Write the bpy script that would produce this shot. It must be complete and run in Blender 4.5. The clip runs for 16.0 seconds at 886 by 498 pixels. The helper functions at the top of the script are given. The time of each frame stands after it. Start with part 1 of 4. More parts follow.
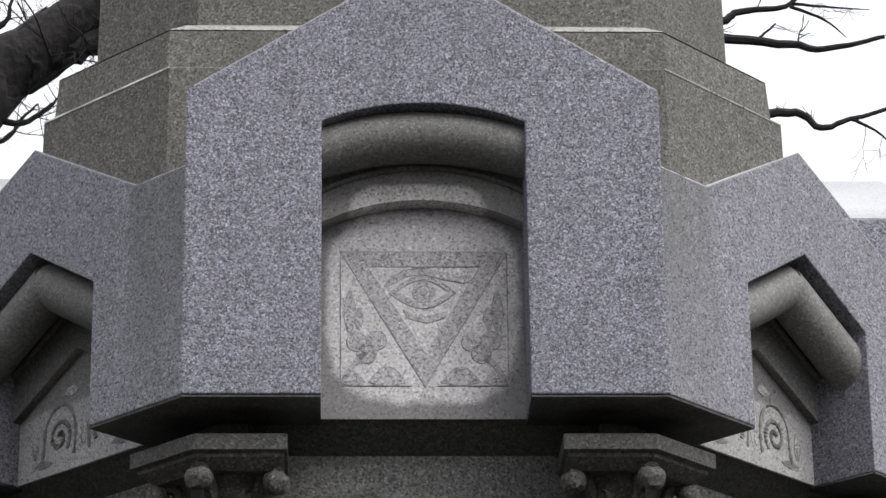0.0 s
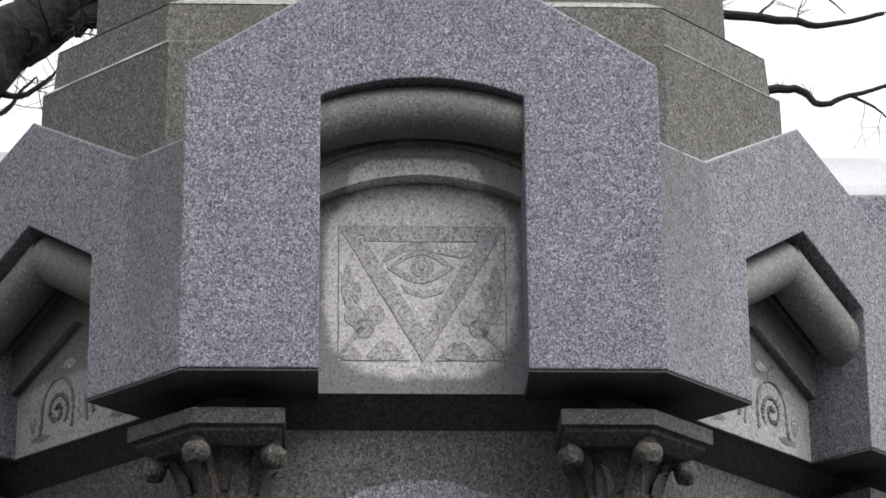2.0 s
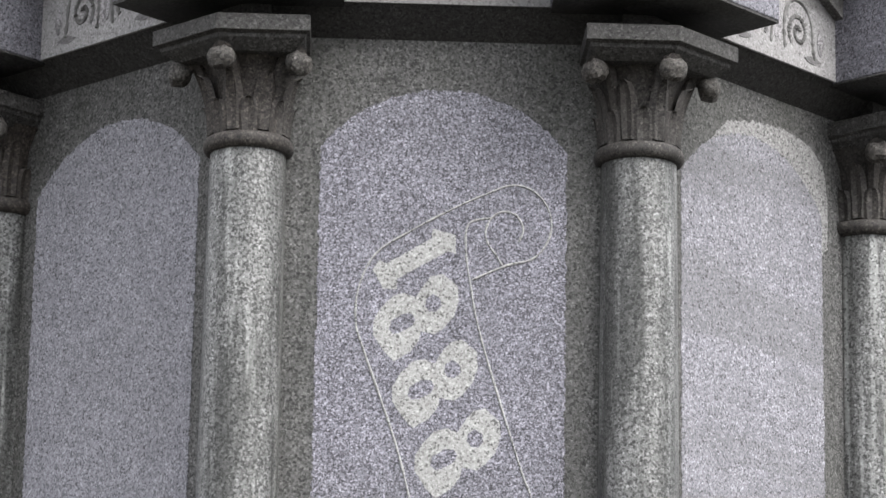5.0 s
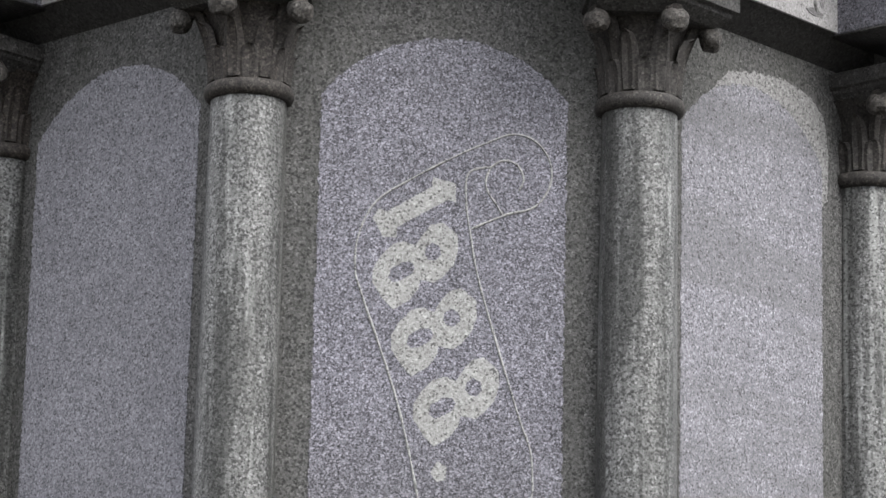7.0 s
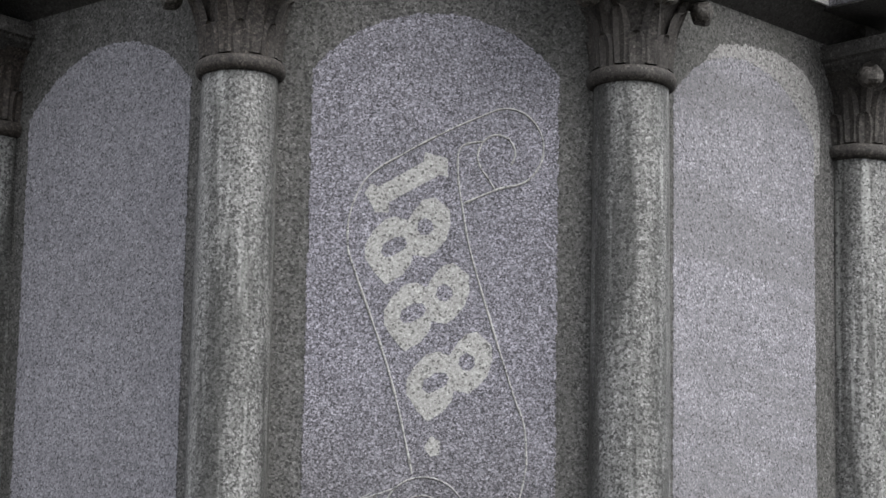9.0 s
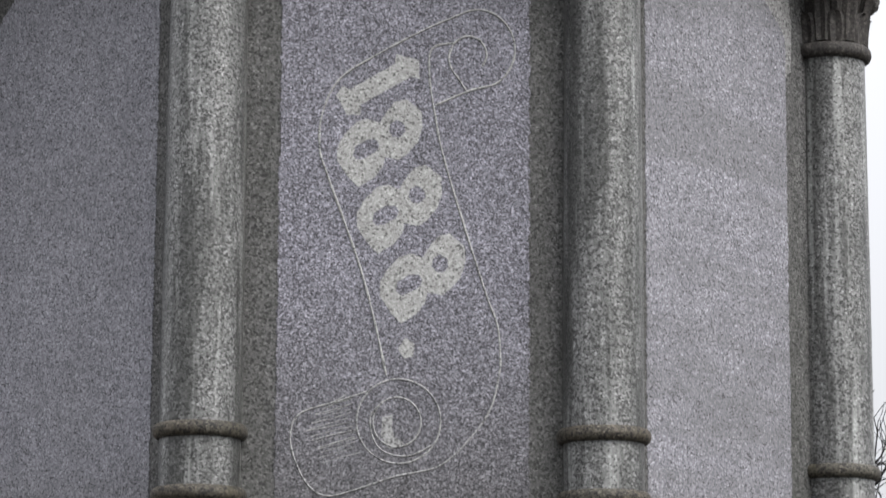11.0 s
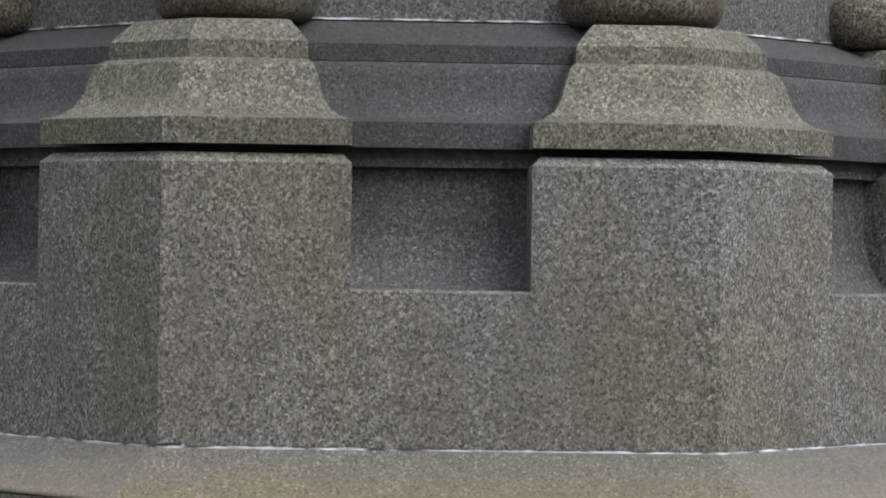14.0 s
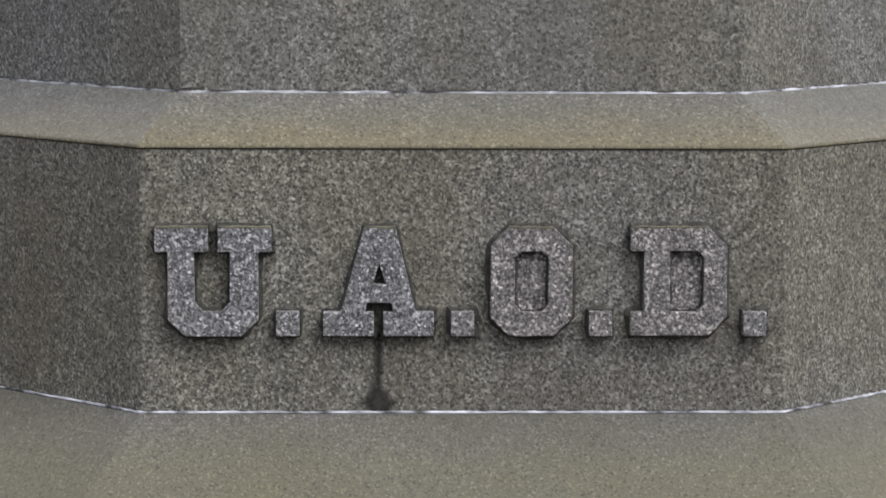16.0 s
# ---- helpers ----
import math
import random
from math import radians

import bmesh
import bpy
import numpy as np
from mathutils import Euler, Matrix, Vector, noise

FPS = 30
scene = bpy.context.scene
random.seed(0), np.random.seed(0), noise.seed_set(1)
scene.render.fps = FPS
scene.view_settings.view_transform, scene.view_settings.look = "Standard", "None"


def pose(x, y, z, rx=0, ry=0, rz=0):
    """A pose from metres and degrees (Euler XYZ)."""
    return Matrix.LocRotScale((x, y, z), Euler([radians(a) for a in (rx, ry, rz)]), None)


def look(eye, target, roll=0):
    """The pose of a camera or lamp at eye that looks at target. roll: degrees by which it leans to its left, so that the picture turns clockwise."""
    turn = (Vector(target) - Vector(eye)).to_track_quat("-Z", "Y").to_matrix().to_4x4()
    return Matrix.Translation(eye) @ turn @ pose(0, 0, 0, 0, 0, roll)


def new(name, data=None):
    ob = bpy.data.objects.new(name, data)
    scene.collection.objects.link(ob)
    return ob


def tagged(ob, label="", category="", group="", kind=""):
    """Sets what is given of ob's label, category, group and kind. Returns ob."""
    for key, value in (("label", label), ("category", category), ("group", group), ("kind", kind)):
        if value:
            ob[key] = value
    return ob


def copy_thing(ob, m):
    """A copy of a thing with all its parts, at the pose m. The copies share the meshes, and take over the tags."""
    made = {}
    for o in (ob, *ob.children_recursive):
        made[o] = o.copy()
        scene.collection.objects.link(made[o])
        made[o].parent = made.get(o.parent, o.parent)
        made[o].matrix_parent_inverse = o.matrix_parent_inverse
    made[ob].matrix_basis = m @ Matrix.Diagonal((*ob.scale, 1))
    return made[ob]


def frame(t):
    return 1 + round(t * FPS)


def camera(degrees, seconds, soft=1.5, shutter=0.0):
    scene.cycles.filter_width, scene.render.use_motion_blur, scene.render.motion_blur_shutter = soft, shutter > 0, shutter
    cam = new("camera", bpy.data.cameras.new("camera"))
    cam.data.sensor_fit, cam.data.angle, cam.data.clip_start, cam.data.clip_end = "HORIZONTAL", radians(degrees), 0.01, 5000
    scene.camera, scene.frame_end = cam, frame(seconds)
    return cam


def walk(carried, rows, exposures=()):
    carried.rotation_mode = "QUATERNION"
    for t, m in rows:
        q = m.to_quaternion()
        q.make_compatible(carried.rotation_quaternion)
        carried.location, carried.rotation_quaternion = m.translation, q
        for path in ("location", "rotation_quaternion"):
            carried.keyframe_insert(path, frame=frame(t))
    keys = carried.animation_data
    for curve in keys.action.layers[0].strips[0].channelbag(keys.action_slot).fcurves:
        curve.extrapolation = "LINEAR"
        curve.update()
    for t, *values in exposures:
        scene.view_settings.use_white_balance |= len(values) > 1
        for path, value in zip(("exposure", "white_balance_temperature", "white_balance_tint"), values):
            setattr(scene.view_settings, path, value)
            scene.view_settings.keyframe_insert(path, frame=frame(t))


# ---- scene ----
cam = camera(16.552, 16.0, soft=1.5, shutter=0.25)
EYE = (0.0, -8.0, 1.6)
# seconds, yaw, pitch, roll in degrees: a hand that tilts slowly down from one spot
ROWS = [
    (0.0, -0.696, 22.077, -0.740),
    (0.5, -0.691, 22.154, -0.902),
    (1.0, -0.671, 22.125, -0.793),
    (1.5, -0.690, 22.003, -0.726),
    (2.0, -0.726, 21.603, -0.490),
    (2.5, -0.633, 19.540, -0.158),
    (3.0, -0.594, 18.286, 0.124),
    (3.5, -0.562, 17.587, 0.161),
    (4.0, -0.451, 16.696, 0.278),
    (4.5, -0.288, 15.491, 0.732),
    (5.0, -0.269, 14.291, 1.018),
    (5.2, -0.277, 14.092, 1.322),
    (7.3, -0.296, 13.050, 1.445),
    (7.5, -0.357, 12.893, 1.295),
    (8.0, -0.402, 12.889, 1.089),
    (10.5, -0.772, 12.329, 0.797),
    (11.0, -0.999, 11.014, 0.366),
    (11.5, -1.122, 9.771, 0.193),
    (12.0, -1.256, 8.152, 0.745),
    (12.5, -1.255, 6.192, 0.852),
    (13.0, -0.784, 4.204, 0.782),
    (13.5, -0.319, 1.863, 0.756),
    (14.0, -0.387, 0.023, 0.859),
    (14.5, -0.183, -1.557, 0.897),
    (15.0, 0.083, -2.930, 0.868),
    (15.5, 0.282, -5.084, 0.606),
    (16.0, -0.025, -6.708, 0.250),
]
EXPOSURES = [(0.0, 0.74), (2.0, 0.78), (3.5, 1.17), (5.0, 1.36), (7.5, 0.97), (11.0, 0.80), (12.5, 0.70), (13.3, 0.74), (14.5, 0.94), (16.0, 0.9)]
walk(cam, [(t, pose(*EYE, 90 + pitch, 0, yaw) @ pose(0, 0, 0, 0, 0, roll)) for t, yaw, pitch, roll in ROWS], EXPOSURES)

# ---- world and light ----
SUN_TURN, SUN_HIGH = 48.0, 49.0
world = bpy.data.worlds.new("overcast_sky")
scene.world = world
world.use_nodes = True
wn, wl = world.node_tree.nodes, world.node_tree.links
sky = wn.new("ShaderNodeTexSky")
sky.sky_type, sky.sun_disc = "NISHITA", False
sky.sun_elevation, sky.sun_rotation = radians(SUN_HIGH), radians(180 - SUN_TURN)
sky.air_density, sky.dust_density = 1.0, 6.0
grey = wn.new("ShaderNodeHueSaturation")
grey.inputs["Saturation"].default_value = 0.12
wl.new(sky.outputs["Color"], grey.inputs["Color"])
cloud = wn.new("ShaderNodeMix")            # an even layer of cloud over the sky
cloud.data_type = "RGBA"
cloud.inputs["Factor"].default_value = 0.7
cloud.inputs["B"].default_value = (7.0, 7.1, 7.5, 1)
wl.new(grey.outputs["Color"], cloud.inputs["A"])
up = wn.new("ShaderNodeSeparateXYZ")
coord = wn.new("ShaderNodeTexCoord")
wl.new(coord.outputs["Generated"], up.inputs["Vector"])
rise = wn.new("ShaderNodeMapRange")         # overcast: three times as bright overhead as at the horizon
rise.inputs["To Min"].default_value, rise.inputs["To Max"].default_value = 0.5, 1.5
wl.new(up.outputs["Z"], rise.inputs["Value"])
dome = wn.new("ShaderNodeVectorMath")
dome.operation = "SCALE"
wl.new(cloud.outputs["Result"], dome.inputs[0])
wl.new(rise.outputs["Result"], dome.inputs["Scale"])
wl.new(dome.outputs["Vector"], wn["Background"].inputs["Color"])
wn["Background"].inputs["Strength"].default_value = 0.132

sun = new("sun", bpy.data.lights.new("sun", "SUN"))
sun.data.energy, sun.data.angle, sun.data.color = 1.85, radians(44), (1.0, 0.98, 0.95)
sun.matrix_world = look((0, 0, 0), (-math.sin(radians(SUN_TURN)) * math.cos(radians(SUN_HIGH)),
                                     math.cos(radians(SUN_TURN)) * math.cos(radians(SUN_HIGH)), -math.sin(radians(SUN_HIGH))))


# ---- materials ----
def material(name):
    m = bpy.data.materials.new(name)
    m.use_nodes = True
    return m, m.node_tree.nodes, m.node_tree.links, m.node_tree.nodes["Principled BSDF"]


def span_of(n, l, src, a, b, top):
    r = n.new("ShaderNodeMapRange")
    r.interpolation_type = "SMOOTHSTEP"
    for k, v in zip(("From Min", "From Max", "To Min", "To Max"), (a, b, 0.0, top)):
        r.inputs[k].default_value = v
    l.new(src, r.inputs["Value"])
    return r.outputs["Result"]


def granite(name, dark, mid, light, stain, amount, rough=0.75, grain=130.0, streak=0.5, bump=0.25, pale=None, lowlight=0.22, shoulder=None, fine_run=9.0, edge=0.12, height=None, pepper=0.07, run_mix=0.55, drips=0.4, lit_patch=None, pit=0.6, mica=0.4, fleck=1.3, cool=None, bands=0.0, stretch=0.07, rag_size=0.45, dots=0.0, film=False):
    """Speckled granite: crystals of three tones, black mica, broad stains and run-off streaks."""
    m, n, l, bsdf = material(name)
    geo = n.new("ShaderNodeNewGeometry")

    def noise_at(scale, detail, stretch=(1, 1, 1), rough_=0.5):
        mp = n.new("ShaderNodeMapping")
        mp.inputs["Scale"].default_value = stretch
        l.new(geo.outputs["Position"], mp.inputs["Vector"])
        t = n.new("ShaderNodeTexNoise")
        t.inputs["Scale"].default_value, t.inputs["Detail"].default_value = scale, detail
        t.inputs["Roughness"].default_value = rough_
        l.new(mp.outputs["Vector"], t.inputs["Vector"])
        return t

    def ramp(src, *stops):
        r = n.new("ShaderNodeValToRGB")
        e = r.color_ramp.elements
        while len(e) < len(stops):
            e.new(0.5)
        for el, (p, c) in zip(e, stops):
            el.position, el.color = p, (*c, 1) if len(c) == 3 else c
        l.new(src, r.inputs["Fac"])
        return r.outputs["Color"]

    def mix(fac, a, b, kind="MIX"):
        x = n.new("ShaderNodeMix")
        x.data_type, x.blend_type = "RGBA", kind
        for sock, val in ((x.inputs["Factor"], fac), (x.inputs["A"], a), (x.inputs["B"], b)):
            if isinstance(val, (int, float)):
                sock.default_value = val
            elif isinstance(val, tuple):
                sock.default_value = (*val, 1)
            else:
                l.new(val, sock)
        return x.outputs["Result"]

    cells = n.new("ShaderNodeTexVoronoi")
    cells.inputs["Scale"].default_value = grain
    l.new(geo.outputs["Position"], cells.inputs["Vector"])
    split = n.new("ShaderNodeSeparateColor")
    l.new(cells.outputs["Color"], split.inputs["Color"])
    crystal = ramp(split.outputs["Red"], (0.0, dark), (lowlight, dark), (lowlight + 0.12, mid), (0.74, mid), (0.95, light))
    fine = noise_at(grain * 1.7, 2.0)
    c = mix(0.34, crystal, ramp(fine.outputs["Fac"], (0.36, dark), (0.5, mid), (0.64, light)))
    broad = noise_at(2.3, 5.0)
    run = noise_at(fine_run, 5.0, (1, 1, stretch), 0.62)
    both = mix(streak, broad.outputs["Fac"], run.outputs["Fac"])
    mask = ramp(both, (0.52 - edge, (0, 0, 0)), (0.52 + edge, (amount, amount, amount)))
    c = mix(mask, c, mix(run_mix, c, stain))
    mottle = noise_at(15.0, 5.0, (1, 1, 0.55), 0.65)
    c = mix(ramp(mottle.outputs["Fac"], (0.42, (0.0,) * 3), (0.66, (0.2,) * 3)), c, dark)
    pits = noise_at(grain * 0.33, 2.0)
    c = mix(ramp(pits.outputs["Fac"], (0.66, (0.0,) * 3), (0.74, (pit,) * 3)), c, dark)
    patch = noise_at(0.9, 3.0)
    c = mix(ramp(patch.outputs["Fac"], (0.35, (0.0,) * 3), (0.7, (0.22,) * 3)), c, stain, "MIX")
    if cool:                                  # broad patches rinsed to a colder grey
        tone_at = noise_at(1.7, 4.0, (1, 1, 0.6), 0.55)
        c = mix(ramp(tone_at.outputs["Fac"], (0.44, (0.0,) * 3), (0.64, (0.55,) * 3)), c, mix(1.0, c, cool, "MULTIPLY"))
    if bands:                                 # level bands of darker tone
        level_at = noise_at(1.1, 5.0, (0.8, 0.8, 7.0), 0.6)
        c = mix(ramp(level_at.outputs["Fac"], (0.46, (0.0,) * 3), (0.60, (bands,) * 3)), c, stain)
    if shoulder:                              # run-off below the level shoulders beside a gable
        tc = n.new("ShaderNodeTexCoord")
        xyz = n.new("ShaderNodeSeparateXYZ")
        l.new(tc.outputs["Object"], xyz.inputs["Vector"])

        def steps(src, a, b):
            r = n.new("ShaderNodeMapRange")
            r.interpolation_type = "SMOOTHSTEP"
            r.inputs["From Min"].default_value, r.inputs["From Max"].default_value = a, b
            l.new(src, r.inputs["Value"])
            return r.outputs["Result"]

        def maths(kind, a, b=None):
            q = n.new("ShaderNodeMath")
            q.operation = kind
            l.new(a, q.inputs[0])
            if b is not None:
                l.new(b, q.inputs[1])
            return q.outputs["Value"]

        side = steps(maths("ABSOLUTE", xyz.outputs["X"]), 0.34, 0.41)
        fall = steps(xyz.outputs["Z"], 3.75, 4.5)
        c = mix(maths("MULTIPLY", maths("MULTIPLY", side, fall), steps(run.outputs["Fac"], 0.2, 0.6)), c, mix(0.6, c, shoulder))
    if height:                                # growth that spreads from one height to another, ragged with streaks
        full, none, tint, much = height
        at = n.new("ShaderNodeSeparateXYZ")
        l.new(geo.outputs["Position"], at.inputs["Vector"])
        wobble = n.new("ShaderNodeMath")
        wobble.operation = "MULTIPLY_ADD"
        l.new(both, wobble.inputs[0])
        wobble.inputs[1].default_value = (none - full) * 1.6
        l.new(at.outputs["Z"], wobble.inputs[2])
        span = n.new("ShaderNodeMapRange")
        span.inputs["From Min"].default_value, span.inputs["From Max"].default_value = full + (none - full) * 0.8, none + (none - full) * 0.8
        span.inputs["To Min"].default_value, span.inputs["To Max"].default_value = much, 0.0
        l.new(wobble.outputs["Value"], span.inputs["Value"])
        c = mix(span.outputs["Result"], c, mix(1.0, c, tint, "MULTIPLY") if film else mix(0.7, c, tint))
    if pale:
        drip = noise_at(fine_run * 1.3, 3.0, (1, 1, 0.05), 0.6)
        c = mix(ramp(drip.outputs["Fac"], (0.56, (0, 0, 0)), (0.68, (drips,) * 3)), c, pale)
    if lit_patch:                                  # shade round a lit patch put into the colour, with some soot, ragged rim
        cx, cz, hw, hh, tint, much = lit_patch
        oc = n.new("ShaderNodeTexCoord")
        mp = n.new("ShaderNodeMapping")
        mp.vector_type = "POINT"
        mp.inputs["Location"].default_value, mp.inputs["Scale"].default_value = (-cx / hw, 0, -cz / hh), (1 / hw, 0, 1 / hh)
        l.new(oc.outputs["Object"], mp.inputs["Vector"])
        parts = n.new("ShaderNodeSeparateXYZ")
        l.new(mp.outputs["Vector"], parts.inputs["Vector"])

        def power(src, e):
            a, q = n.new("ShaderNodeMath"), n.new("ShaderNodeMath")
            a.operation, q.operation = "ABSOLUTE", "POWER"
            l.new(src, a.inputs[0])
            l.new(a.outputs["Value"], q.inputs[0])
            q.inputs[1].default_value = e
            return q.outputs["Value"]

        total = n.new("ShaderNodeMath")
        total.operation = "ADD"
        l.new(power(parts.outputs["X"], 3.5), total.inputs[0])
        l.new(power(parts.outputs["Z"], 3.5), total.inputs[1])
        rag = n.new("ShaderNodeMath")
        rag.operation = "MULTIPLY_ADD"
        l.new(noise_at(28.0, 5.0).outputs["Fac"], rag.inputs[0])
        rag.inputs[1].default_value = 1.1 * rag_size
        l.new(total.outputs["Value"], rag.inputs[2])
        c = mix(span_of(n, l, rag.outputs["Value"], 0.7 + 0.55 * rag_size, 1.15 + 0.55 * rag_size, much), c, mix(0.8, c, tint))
    specks = n.new("ShaderNodeTexVoronoi")
    specks.inputs["Scale"].default_value = grain * 1.06
    shift = n.new("ShaderNodeVectorMath")
    shift.inputs[1].default_value = (3.7, 1.9, 5.3)
    l.new(geo.outputs["Position"], shift.inputs[0])
    l.new(shift.outputs["Vector"], specks.inputs["Vector"])
    tone = n.new("ShaderNodeSeparateColor")
    l.new(specks.outputs["Color"], tone.inputs["Color"])
    c = mix(1.0, c, ramp(tone.outputs["Green"], (0.0, (mica * 0.75,) * 3), (pepper, (mica,) * 3), (pepper + 0.06, (1.0,) * 3), (0.84, (1.0,) * 3), (0.92, (fleck,) * 3)), "MULTIPLY")
    if dots:                                  # small sharp pits where crystals have dropped out
        holes = n.new("ShaderNodeTexVoronoi")
        holes.inputs["Scale"].default_value = grain * 0.42
        l.new(shift.outputs["Vector"], holes.inputs["Vector"])
        which = n.new("ShaderNodeSeparateColor")
        l.new(holes.outputs["Color"], which.inputs["Color"])
        deep = mix(1.0, ramp(holes.outputs["Distance"], (0.20, (1.0,) * 3), (0.30, (0.0,) * 3)), ramp(which.outputs["Blue"], (0.30, (dots,) * 3), (0.34, (0.0,) * 3)), "MULTIPLY")
        c = mix(deep, c, mix(0.75, c, (0.004, 0.004, 0.004)))
    l.new(c, bsdf.inputs["Base Color"])
    bsdf.inputs["Roughness"].default_value = rough
    b = n.new("ShaderNodeBump")
    b.inputs["Strength"].default_value, b.inputs["Distance"].default_value = bump, 0.004
    l.new(fine.outputs["Fac"], b.inputs["Height"])
    l.new(b.outputs["Normal"], bsdf.inputs["Normal"])
    return m


def plain(name, a, b, scale=8.0, rough=0.8, bump=0.3):
    m, n, l, bsdf = material(name)
    geo = n.new("ShaderNodeNewGeometry")
    t = n.new("ShaderNodeTexNoise")
    t.inputs["Scale"].default_value, t.inputs["Detail"].default_value = scale, 6
    l.new(geo.outputs["Position"], t.inputs["Vector"])
    r = n.new("ShaderNodeValToRGB")
    r.color_ramp.elements[0].position, r.color_ramp.elements[0].color = 0.35, (*a, 1)
    r.color_ramp.elements[1].position, r.color_ramp.elements[1].color = 0.65, (*b, 1)
    l.new(t.outputs["Fac"], r.inputs["Fac"])
    l.new(r.outputs["Color"], bsdf.inputs["Base Color"])
    bsdf.inputs["Roughness"].default_value = rough
    bp = n.new("ShaderNodeBump")
    bp.inputs["Strength"].default_value, bp.inputs["Distance"].default_value = bump, 0.02
    l.new(t.outputs["Fac"], bp.inputs["Height"])
    l.new(bp.outputs["Normal"], bsdf.inputs["Normal"])
    return m


BLUE = granite("blue_grey_granite", (0.026, 0.0255, 0.034), (0.160, 0.160, 0.197), (0.39, 0.38, 0.448), (0.10, 0.10, 0.118), 0.45, grain=255, lowlight=0.29, pepper=0.12, fleck=1.35)
STAINED = granite("stained_gable_granite", (0.050, 0.049, 0.060), (0.165, 0.163, 0.190), (0.34, 0.335, 0.38), (0.12, 0.12, 0.13), 0.45, grain=225, lowlight=0.24, shoulder=(0.075, 0.076, 0.07), fleck=1.25)
LETTER = granite("letter_granite", (0.012, 0.0125, 0.015), (0.088, 0.090, 0.101), (0.40, 0.403, 0.43), (0.065, 0.065, 0.07), 0.6, grain=175, lowlight=0.31, fleck=1.75, pepper=0.14, cool=(1.12, 0.98, 0.86), dots=0.80)
OLIVE = granite("weathered_olive_granite", (0.019, 0.0184, 0.0162), (0.094, 0.0925, 0.082), (0.225, 0.217, 0.201), (0.054, 0.050, 0.035), 0.8, grain=170, lowlight=0.29, edge=0.10, fleck=1.3, pepper=0.08, mica=0.45, cool=(0.98, 1.02, 1.25), dots=0.7)
BROWN = granite("brown_stained_granite", (0.015, 0.0145, 0.0125), (0.095, 0.0928, 0.074), (0.26, 0.249, 0.221), (0.050, 0.042, 0.027), 0.85, grain=180, lowlight=0.29, edge=0.10, fine_run=13.0, fleck=1.35, pepper=0.10, mica=0.35, cool=(0.97, 1.01, 1.2), dots=0.85)
PANEL = granite("panel_granite", (0.022, 0.0215, 0.030), (0.182, 0.178, 0.211), (0.45, 0.44, 0.51), (0.115, 0.115, 0.122), 0.5, streak=0.4, grain=255, lowlight=0.31, height=(2.30, 2.90, (0.56, 0.555, 0.51), 1.0), film=True, pepper=0.12, fleck=1.35)
# panels off the front: paler copy of PANEL, light put into its base tone
SIDE = granite("side_panel_granite", (0.074, 0.073, 0.087), (0.240, 0.237, 0.266), (0.41, 0.405, 0.445), (0.115, 0.114, 0.120), 0.5, streak=0.4, grain=215, lowlight=0.24, pepper=0.05, height=(2.20, 2.50, (0.72, 0.715, 0.66), 1.0), film=True)
WALL = granite("stained_wall_granite", (0.015, 0.0145, 0.0145), (0.090, 0.0882, 0.0882), (0.19, 0.187, 0.187), (0.043, 0.0450, 0.037), 0.9, streak=0.75, grain=185, fleck=1.5, pepper=0.12, dots=0.60)
SILLSTONE = granite("blue_black_granite", (0.013, 0.013, 0.013), (0.029, 0.0285, 0.0300), (0.075, 0.0745, 0.077), (0.010, 0.010, 0.011), 0.9, rough=0.8, run_mix=0.75, streak=0.5, grain=190, fleck=1.6, pepper=0.12, cool=(0.95, 0.98, 1.15))
SHAFT = granite("streaked_column_granite", (0.022, 0.022, 0.021), (0.165, 0.167, 0.164), (0.33, 0.33, 0.33), (0.012, 0.0125, 0.010), 0.8, rough=0.40, streak=0.98, grain=180, pale=(0.46, 0.47, 0.46), fine_run=17.0, edge=0.06, run_mix=0.78, drips=0.45, stretch=0.12, fleck=1.5, pepper=0.14)
# capitals: brown stain, darkened further in colour for the canopy's shade
CARVED = granite("stained_shaded_carving_stone", (0.010, 0.0085, 0.008), (0.033, 0.0305, 0.0285), (0.098, 0.091, 0.085), (0.021, 0.0168, 0.0135), 0.9, streak=0.6, grain=180, fleck=1.7, pepper=0.12, cool=(1.2, 1.0, 0.86))
# beds and undersides below the gables: shade put into a dark colour
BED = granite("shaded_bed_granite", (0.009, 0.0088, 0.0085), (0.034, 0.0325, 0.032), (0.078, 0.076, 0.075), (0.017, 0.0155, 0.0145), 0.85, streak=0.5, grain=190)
# right-hand panel: dark level bands, base tone raised for the light on it
BANDED = granite("lit_banded_panel_granite", (0.070, 0.069, 0.080), (0.212, 0.209, 0.236), (0.40, 0.395, 0.43), (0.115, 0.114, 0.120), 0.5, streak=0.4, grain=215, lowlight=0.24, pepper=0.05, height=(2.20, 2.45, (0.80, 0.795, 0.74), 1.0), film=True, fleck=1.5, bands=0.5)
LIT_RIM = granite("sunlit_rim_granite", (0.10, 0.099, 0.098), (0.25, 0.247, 0.246), (0.40, 0.396, 0.392), (0.14, 0.138, 0.134), 0.5, streak=0.5, grain=200, lowlight=0.2)
FOOT = granite("dark_foot_granite", (0.014, 0.0138, 0.014), (0.064, 0.0625, 0.063), (0.15, 0.147, 0.149), (0.036, 0.036, 0.032), 0.9, streak=0.6, grain=185, fleck=1.4, pepper=0.1, dots=0.6)
# abacus stone, darkened in colour for the shade under the canopy
ABACUS = granite("shaded_abacus_granite", (0.013, 0.0125, 0.012), (0.048, 0.0465, 0.0455), (0.15, 0.147, 0.143), (0.030, 0.028, 0.026), 0.9, streak=0.5, grain=190, fleck=1.4)
